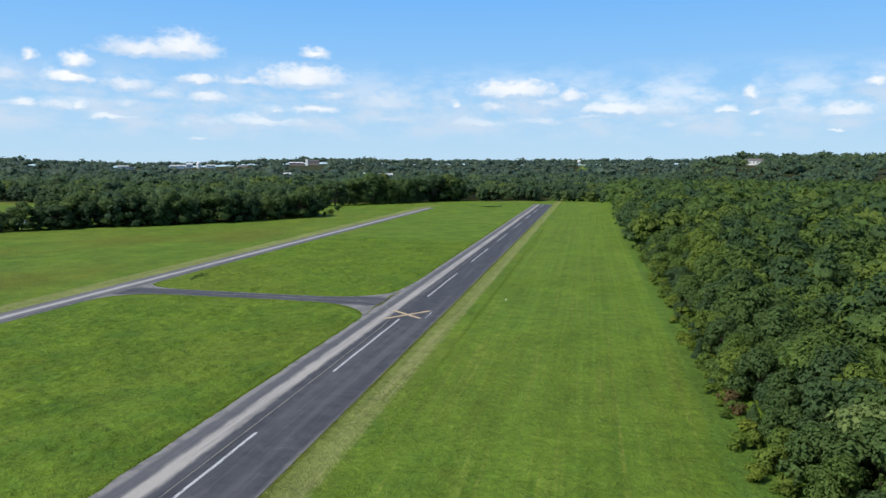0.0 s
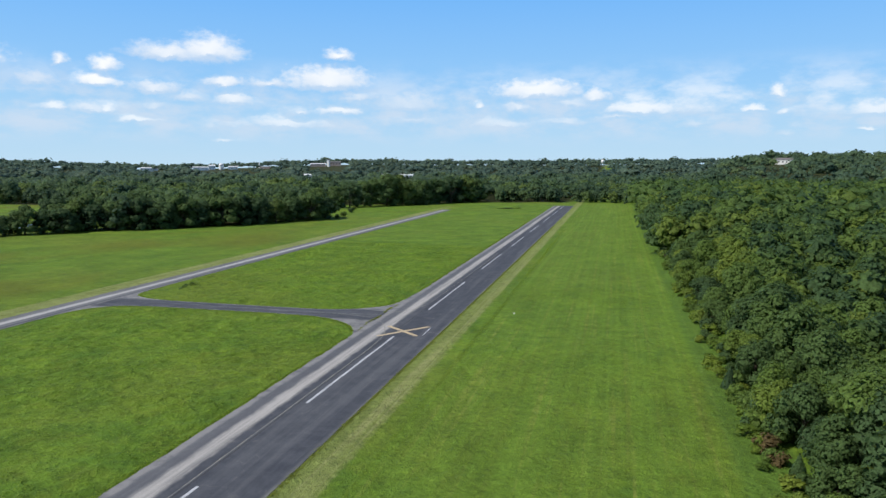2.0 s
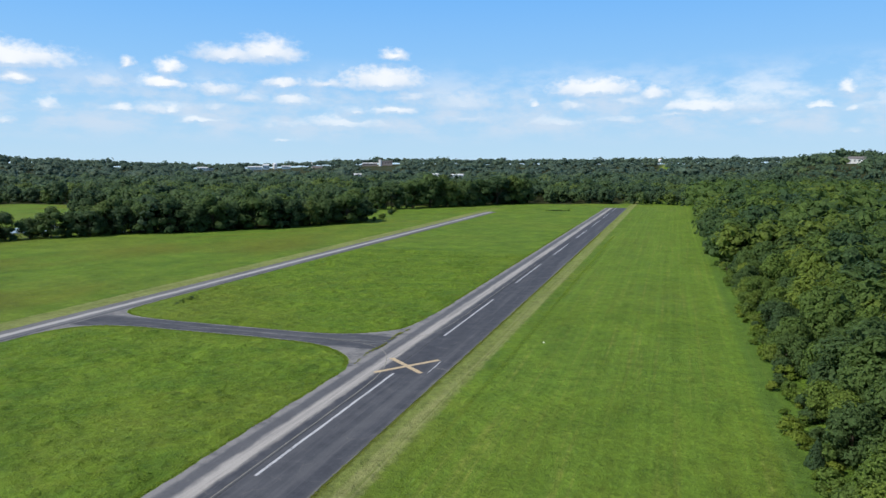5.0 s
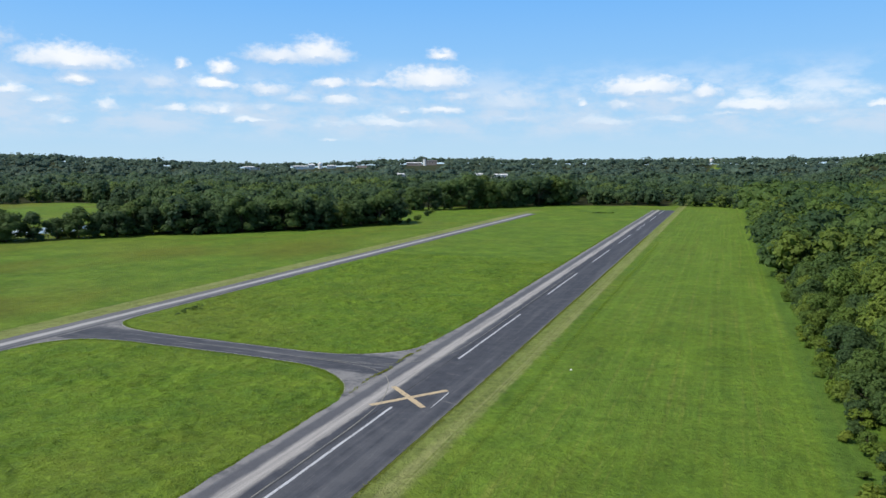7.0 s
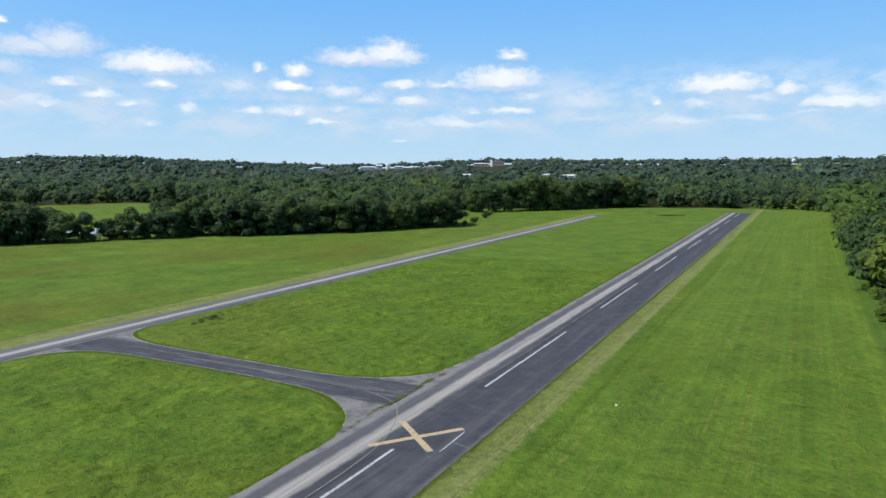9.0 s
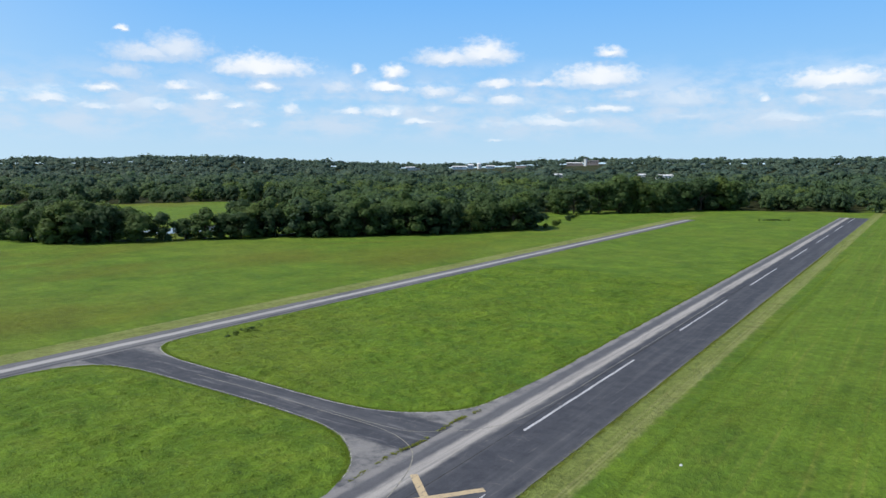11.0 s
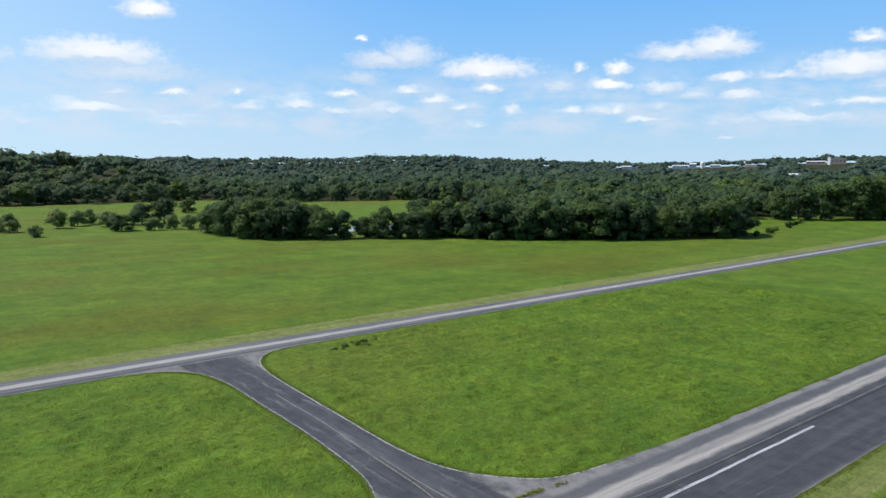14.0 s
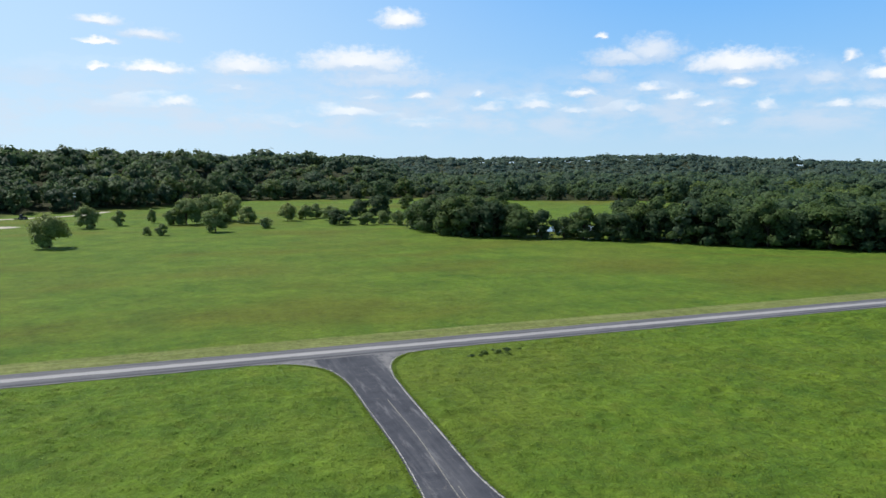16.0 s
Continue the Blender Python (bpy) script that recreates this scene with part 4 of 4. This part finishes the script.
# big oaks before the far wood
for k, (x, y, tall) in enumerate(((-150, 372, 20), (-140, 388, 23), (-131, 400, 26), (-122, 410, 24), (-112, 424, 21), (-103, 436, 22), (-93, 452, 25),
                                  (-84, 464, 24), (-75, 468, 20), (-158, 366, 17))):
    field_trees.put(k, x, y, tall * 0.95, 1.15, label="large spreading oak before the far wood", group="oaks")
for k, (x, y, tall) in enumerate(((-118, 268, 2.5), (-121, 285, 3), (-126, 300, 2.2), (-129, 318, 3.4), (-133, 332, 2.6), (-137, 346, 3))):
    shrubs.put(k, x, y, tall, 1.1, label="small shrub in the grass by the grove", group="field shrubs")
# lone trees in the meadow
LONE = ((-254.4, -52.7, 13.0, 0.95), (-338, -50, 11.5, 0.9), (-350, -37, 8.0, 0.8), (-363, -23, 7.5, 0.6), (-292, -22, 4.0, 1.0), (-290, -16, 5.2, 1.0),
        (-298, 6, 10.5, 1.0), (-311, 29, 5.5, 1.3), (-345, -6, 13.5, 1.0), (-352, 4, 15.0, 1.0), (-362, 16, 16.0, 1.0), (-345, 24, 9.0, 1.0),
        (-353, 45, 10.0, 0.9), (-362, 56, 8.5, 1.0), (-368, 63, 8.5, 1.0), (-349, 67, 8.0, 1.2), (-313, 79, 6.5, 1.3), (-314, 87, 7.0, 1.0),
        (-306, 93, 7.5, 1.0), (-345, -12, 9.0, 1.0))
for k, (x, y, tall, wide) in enumerate(LONE):
    open_trees.put(k, x, y, tall, wide * 1.05, group="lone meadow trees")
for k, (x, y, tall, wide) in enumerate(((-318, 66, 8.0, 1.7), (-350, 84, 12.0, 1.2), (-353, 96, 13.5, 1.2), (-430, 135, 10.0, 1.3), (-400, 190, 12, 1.4))):
    field_trees.put(k, x, y, tall, wide, label="dark round-crowned tree standing in the meadow", group="dark meadow trees")
for k, (x, y, tall) in enumerate(((-65.8, 37.0, 0.55), (-65.2, 39.4, 0.65), (-66.3, 41.2, 0.5), (-64.6, 36.2, 0.4), (-66.0, 43.5, 0.4), (-64.9, 34.6, 0.4),
                                  (-66.6, 39.0, 0.45), (-64.4, 40.6, 0.4))):
    shrubs.put(k, x, y, tall * 1.35, 1.9, label="low dark weed clump in the rough grass", group="weed clumps")

for k in range(9):
    shrubs.put(k, -42 + k * 1.7, 379 + k * 0.9, rr.uniform(0.5, 0.9), 2.6, label="low dark weed clump in the rough grass", group="weed clumps")
# weedy light green fringe along the wood
fringe = Planter(*[make_tree("bush", 80 + k, 420, 0.075, LEAF_FRINGE, "light yellow-green weedy bush at the wood's edge", "bush",
                             rad=0.62, base=-0.04, lumps=9, sides=4) for k in range(3)])
for k in range(64):
    y = -104 + k * 3.3 + rr.uniform(-1.2, 1.2)
    fringe.put(k, 52.6 + rr.uniform(-0.9, 2.0), y, rr.uniform(0.8, 2.2), rr.uniform(0.9, 1.5), group="weedy bushes along the wood's edge")


# ---------------------------------------------------------------- tufts of rough grass
def tufts(name, label, xy, tall, mat, seed, blades=3, floor=0.0):
    """Clumps of bent blades, splayed to the light."""
    r = np.random.default_rng(seed)
    n = len(xy) * blades
    base = np.repeat(xy, blades, axis=0) + r.normal(scale=0.14, size=(n, 2))
    h = np.repeat(tall, blades) * r.uniform(0.12, 0.65, n)
    c = np.column_stack([base, h + floor])
    nor = np.column_stack([r.normal(scale=0.45, size=(n, 2)), np.ones(n)])
    v = leaf_quads(r, c, nor, 0.05 + 0.32 * np.repeat(tall, blades) * r.uniform(0.6, 1.3, n))
    way = nor * np.array((0.7, 0.7, 1.0))
    way = np.repeat(way / np.linalg.norm(way, axis=1, keepdims=True), 4, axis=0)
    tagged(new(name, quads(name, v, as_faces(v), mat, way)), label, "grass", kind="stuff")


gr = np.random.default_rng(21)


def rough(x0, x1, y0, y1, n, lim):
    q = np.stack([gr.uniform(x0, x1, n), gr.uniform(y0, y1, n)], 1)
    f = np.array([noise.fractal(Vector((a * 0.12, b * 0.12, 0)), 1.0, 2.0, 3) for a, b in q])
    link = (q[:, 1] > -3) & (q[:, 1] < 37) & ((q[:, 0] > -14.5) | (q[:, 0] < -62))
    link |= (q[:, 1] > 12.4) & (q[:, 1] < 20.4)
    link |= (q[:, 1] > 10.0) & (q[:, 1] < 22.5) & ((q[:, 0] > -22) | (q[:, 0] < -58))
    ok = (f > lim) & ~link
    return q[ok], f[ok]


def rough_stand(x0, x1, y0, y1, step):
    """The uneven top of a rank stand of grass, sinking to the ground at the paving."""
    xs, ys = np.arange(x0, x1, step), np.arange(y0, y1, step)
    gx, gy = np.meshgrid(xs, ys)
    gx, gy = (gx + gr.uniform(-0.4, 0.4, gx.shape) * step).ravel(), (gy + gr.uniform(-0.4, 0.4, gy.shape) * step).ravel()
    south, north = (np.array([(p.x, p.y) for p in reversed(e)]) for e in (SOUTH_EDGE, NORTH_EDGE))
    ends = np.minimum(np.minimum(gx + 71.4, -7.9 - gx), np.minimum(gy - y0, y1 - gy) * 0.3)
    d = np.minimum(ends, np.maximum(np.interp(gx, south[:, 0], south[:, 1]) - gy, gy - np.interp(gx, north[:, 0], north[:, 1])))
    clump = np.array([noise.fractal(Vector((a * 0.55, b * 0.55, 2)), 0.8, 2.1, 3) for a, b in zip(gx, gy)])
    broad = np.array([noise.noise(Vector((a * 0.07, b * 0.11, 4))) for a, b in zip(gx, gy)])
    rise = 0.12 + 0.46 * np.clip(0.5 + 0.8 * clump, 0, 1.3) * np.clip(0.75 + 0.9 * broad, 0.2, 1.5) + gr.uniform(-0.05, 0.05, len(gx))
    v = np.stack([gx, gy, -0.08 + smooth(0.0, 2.6, d) * rise], 1)
    nx = len(xs)
    i = (np.arange(len(ys) - 1)[:, None] * nx + np.arange(nx - 1)[None]).ravel()
    me = quads("rough_grass", v, np.stack([i, i + 1, i + nx + 1, i + nx], 1), GRASS)
    me.polygons.foreach_set("use_smooth", np.ones(len(i), dtype=bool))
    tagged(new("rough_grass", me), "tall rank green grass between the paved strips", "grass", kind="stuff")
    ok = (d > 1.0) & (clump > 0.0) & (gr.uniform(0, 1, len(gx)) < 0.85)
    return np.stack([gx, gy], 1)[ok], v[ok, 2]


q, top = rough_stand(-72.5, -7.0, -112, 150, 0.5)
tufts("rough_tufts", "bright tufts standing up from the rank grass", q, gr.uniform(0.08, 0.24, len(q)), WEED, 1, 4, np.repeat(top, 4) - 0.07)
q, f = rough(14, 52, -95, 60, 18000, -0.9)
tufts("mown_grass", "short mown green grass with scattered weeds", q, 0.05 + 0.10 * np.clip(f, 0, 1), WEED, 2)
ey = gr.uniform(-110, 260, 5200)
ex = -7.65 - np.abs(gr.normal(scale=0.35, size=len(ey)))
ok = (ey < -2) | (ey > 46)
tufts("edge_grass", "fringe of grass over the runway's broken edge", np.stack([ex, ey], 1)[ok], np.full(ok.sum(), 0.15), WEED, 3)
vy = gr.uniform(-110, 220, 3000)
vx = 13.9 + np.abs(gr.normal(scale=0.6, size=len(vy)))
tufts("verge_grass", "taller dark grass where the cut verge ends", np.stack([vx, vy], 1), np.full(len(vy), 0.09), WEED, 5)
for edge_pts, way in ((SOUTH_EDGE, -1), (NORTH_EDGE, 1)):
    ep = np.array([(p.x, p.y) for p in edge_pts])
    k = gr.integers(0, len(ep) - 1, 2600)
    q = ep[k] + (ep[k + 1] - ep[k]) * gr.uniform(0, 1, (len(k), 1))
    d = ep[k + 1] - ep[k]
    d = np.stack([-d[:, 1], d[:, 0]], 1) / (np.linalg.norm(d, axis=1, keepdims=True) + 1e-9)
    q = q - way * d * np.abs(gr.normal(scale=0.28, size=(len(k), 1)))
    q = q[(q[:, 0] < -8.4) & (q[:, 0] > -71.0)]
    tufts("edge_grass", "fringe of grass over the taxiway's edge", q, np.full(len(q), 0.12), WEED, 7)
fy = gr.uniform(-110, 240, 4200)
fx = 7.35 + np.abs(gr.normal(scale=0.22, size=len(fy)))
tufts("verge_fringe", "pale cut grass lapping over the runway edge", np.stack([fx, fy], 1), np.full(len(fy), 0.13), WEED_DRY, 6)
wy = gr.uniform(3, 29, 300)
wy = wy[np.sin(wy * 1.7) + np.sin(wy * 0.63) > -0.75]
wx = -8.0 + 0.25 * np.sin(wy * 0.5) + gr.normal(scale=0.08, size=len(wy))
tufts("crack_weeds", "yellow-green weeds growing in the joint of the taxiway", np.stack([wx, wy], 1), np.full(len(wy), 0.09) * (wy > 9) + 0.08, WEED_DRY, 4, 3, 0.05)


# ---------------------------------------------------------------- pond, gravel lot and far buildings
def blob(name, cx, cy, rx, ry, z, mat, label, category, seed):
    bm = bmesh.new()
    n = 48
    vs = [bm.verts.new((cx + math.cos(k * math.tau / n) * rx * (1 + 0.14 * noise.noise(Vector((math.cos(k * math.tau / n) * 2, math.sin(k * math.tau / n) * 2, seed)))),
                        cy + math.sin(k * math.tau / n) * ry * (1 + 0.14 * noise.noise(Vector((math.cos(k * math.tau / n) * 2, math.sin(k * math.tau / n) * 2, seed + 9)))), z)) for k in range(n)]
    f = bm.faces.new(vs)
    r = bmesh.ops.extrude_face_region(bm, geom=[f])
    for v in r["geom"]:
        if isinstance(v, bmesh.types.BMVert):
            v.co.z -= 0.3
    bmesh.ops.recalc_face_normals(bm, faces=bm.faces)
    tagged(part(name, bm, mat), label, category, kind="structure")


blob("pond_water", -256, 166, 14, 26, 0.03, WATER, "still pond reflecting the sky behind the hedge", "pond", 1)
blob("gravel_lot", -358, -92, 7, 10, 0.03, GRAVEL, "pale gravel loop beside the meadow", "gravel", 2)
tagged(line("gravel_road", [(-500, -46), (-484, -51), (-460, -58), (-440, -66), (-430, -79), (-419, -99), (-412, -130)], 7.0, 0.02, GRAVEL), "pale gravel road along the foot of the wooded hill", "road", kind="structure")


def building(x, y, rz, wide, deep, tall, rise, wall, roof, label, windows=0):
    e = empty("building", x, y, float(height(x, y)) - 0.5, rz)
    part("wall", box(bmesh.new(), -wide / 2, wide / 2, -deep / 2, deep / 2, 0, tall), wall, e)
    bm = bmesh.new()
    w, d = wide / 2 + 0.5, deep / 2 + 0.5
    vs = [bm.verts.new(c) for c in ((-w, -d, tall), (w, -d, tall), (w, d, tall), (-w, d, tall), (-w, 0, tall + rise), (w, 0, tall + rise))]
    for i in ((0, 1, 5, 4), (2, 3, 4, 5), (0, 4, 3), (1, 2, 5), (3, 2, 1, 0)):
        bm.faces.new([vs[k] for k in i])
    bmesh.ops.recalc_face_normals(bm, faces=bm.faces)
    part("roof", bm, roof, e)
    for k in range(windows):
        cx = -wide / 2 + wide * (k + 0.5) / windows
        part("window", box(bmesh.new(), cx - 0.8, cx + 0.8, -deep / 2 - 0.08, -deep / 2 + 0.1, tall * 0.45, tall * 0.75), GLASS_DARK, e)
    return tagged(e, label, "building")


def at(az, r):
    return math.sin(radians(az)) * r, math.cos(radians(az)) * r


for az, r, wide, deep, tall, rise, wall, roof, label in (
        (-33.0, 2030, 42, 20, 9, 2, WALL_WHITE, ROOF_PALE, "long low white building in the distant town"),
        (-32.1, 2060, 18, 14, 12, 3, WALL_WHITE, ROOF_PALE, "white block with a pale roof in the distant town"),
        (-30.5, 2050, 26, 14, 8, 2, WALL_WHITE, ROOF_PALE, "low white hall in the distant town"),
        (-37.0, 2000, 30, 20, 9, 2, WALL_WHITE, ROOF_PALE, "small white building in the distant town"),
        (-36.4, 2020, 16, 12, 7, 2, WALL_WHITE, ROOF_DARK, "white house in the distant town"),
        (-22.3, 2050, 34, 18, 12, 2, WALL_BRICK, ROOF_DARK, "brick mill building in the distant town"),
        (-23.7, 2020, 44, 18, 8, 2, WALL_BRICK, ROOF_PALE, "low brick warehouse with a pale roof"),
        (-18.2, 1330, 15, 12, 12, 2, WALL_WHITE, ROOF_PALE, "white building among the trees"),
        (-16.6, 1320, 24, 14, 11, 2, WALL_WHITE, ROOF_PALE, "white shed among the trees"),
        (-16.0, 1330, 12, 10, 11, 2, WALL_WHITE, ROOF_PALE, "small white house among the trees"),
        (-24.7, 1330, 18, 12, 12, 2, WALL_WHITE, ROOF_PALE, "white shed among the trees"),
        (14.75, 1020, 13, 10, 6, 3, WALL_WHITE, ROOF_DARK, "white house on the wooded hill"),
        (15.3, 1015, 20, 10, 7, 3, WALL_WHITE, ROOF_DARK, "large white house on the wooded hill")):
    x, y = at(az, r)
    building(x, y, -az, wide, deep, tall * (0.95 if az > 10 else 1.05), rise, wall, roof, label, 4)


def round_part(name, rings, mat, parent, segs=20):
    """A turned shape from (radius, height) rings."""
    bm = bmesh.new()
    tube(bm, [(0, 0, z) for _, z in rings], [r for r, _ in rings], segs)
    return part(name, bm, mat, parent)


x, y = at(-31.4, 2060)
e = empty("domed_hall", x, y, float(height(x, y)) - 0.5)
round_part("drum", ((6.5, 0), (6.5, 13)), WALL_WHITE, e)
round_part("dome", [(7.0 * math.cos(a * 0.15), 13 + 6 * math.sin(a * 0.15)) for a in range(11)], ROOF_PALE, e)
tagged(e, "white hall with a pale dome in the distant town", "building")
x, y = at(-28.0, 2030)
e = empty("church", x, y, float(height(x, y)) - 0.5, 20)
part("nave", box(bmesh.new(), -14, 14, -6, 6, 0, 7), WALL_BRICK, e)
part("steeple", box(bmesh.new(), -17.5, -14, -2, 2, 0, 11), WALL_WHITE, e)
round_part("spire", ((2.0, 11), (0.1, 20)), WALL_WHITE, e, 8).location.x = -15.7
tagged(e, "church with a slim white spire", "church")
x, y = at(-22.85, 2005)
e = empty("tower", x, y, float(height(x, y)) - 0.5)
part("shaft", box(bmesh.new(), -3.5, 3.5, -3.5, 3.5, 0, 20), WALL_WHITE, e)
part("cap", box(bmesh.new(), -4.2, 4.2, -4.2, 4.2, 20, 22), ROOF_DARK, e)
tagged(e, "white square tower beside the brick mill", "tower")
x, y = at(0.0, 1990)
e = empty("water_tower", x, y, float(height(x, y)) - 0.5)
for k in range(6):
    a = k * math.tau / 6
    part("leg", box(bmesh.new(), math.cos(a) * 4 - 0.4, math.cos(a) * 4 + 0.4, math.sin(a) * 4 - 0.4, math.sin(a) * 4 + 0.4, 0, 12), STEEL, e)
round_part("tank", ((2, 12), (5, 13), (5, 18), (3, 20), (0.3, 21)), WALL_WHITE, e)
tagged(e, "white water tower above the distant woods", "tower")


def utility_pole(x, y):
    e = empty("utility_pole", x, y, 0)
    bm = bmesh.new()
    tube(bm, [(0, 0, -0.5), (0, 0, 14.5)], [0.22, 0.14], 8)
    part("pole", bm, BARK, e)
    for z in (13.6, 11.6):
        part("insulator", box(bmesh.new(), -0.25, 0.25, -0.7, 0.7, z, z + 0.45, 0.05), WALL_WHITE, e)
    tagged(e, "wooden utility pole with pale fittings by the gravel road", "pole")


utility_pole(-424, -66)


def tractor(x, y, rz):
    e = empty("tractor", x, y, 0.03, rz)
    part("body", box(bmesh.new(), -0.6, 2.2, -0.55, 0.55, 0.9, 1.8, 0.12), MACHINE, e)
    part("cab", box(bmesh.new(), -1.6, -0.2, -0.8, 0.8, 1.2, 2.9, 0.12), MACHINE, e)
    for wx, wr in ((-1.0, 0.85), (1.6, 0.55)):
        for wy in (-0.95, 0.95):
            bm = bmesh.new()
            tube(bm, [(wx, wy - 0.2, wr), (wx, wy - 0.16, wr), (wx, wy + 0.16, wr), (wx, wy + 0.2, wr)], [wr * 0.85, wr, wr, wr * 0.85], 20)
            wheel = part("wheel", bm, RUBBER, e)
            bm = bmesh.new()
            tube(bm, [(wx, wy - 0.22, wr), (wx, wy + 0.22, wr)], [wr * 0.5, wr * 0.5], 16)
            part("rim", bm, STEEL, wheel, "grey steel rim")
    part("mower_deck", box(bmesh.new(), -4.4, -2.0, -1.3, 1.3, 0.3, 0.8, 0.08), MACHINE, e)
    tagged(e, "dark tractor parked beside the gravel road", "tractor")


tractor(-413, -90.6, 70)


def marker(x, y):
    """A small weathered boundary marker: a low cone on a round base."""
    e = empty("marker", x, y, 0)
    round_part("base", ((0.18, 0.0), (0.18, 0.04), (0.15, 0.05)), WALL_WHITE, e, 14)
    round_part("cone", ((0.11, 0.05), (0.06, 0.17), (0.03, 0.20)), WALL_WHITE, e, 14)
    tagged(e, "small white marker lying in the mown grass", "marker")


marker(17.8, 24.9)
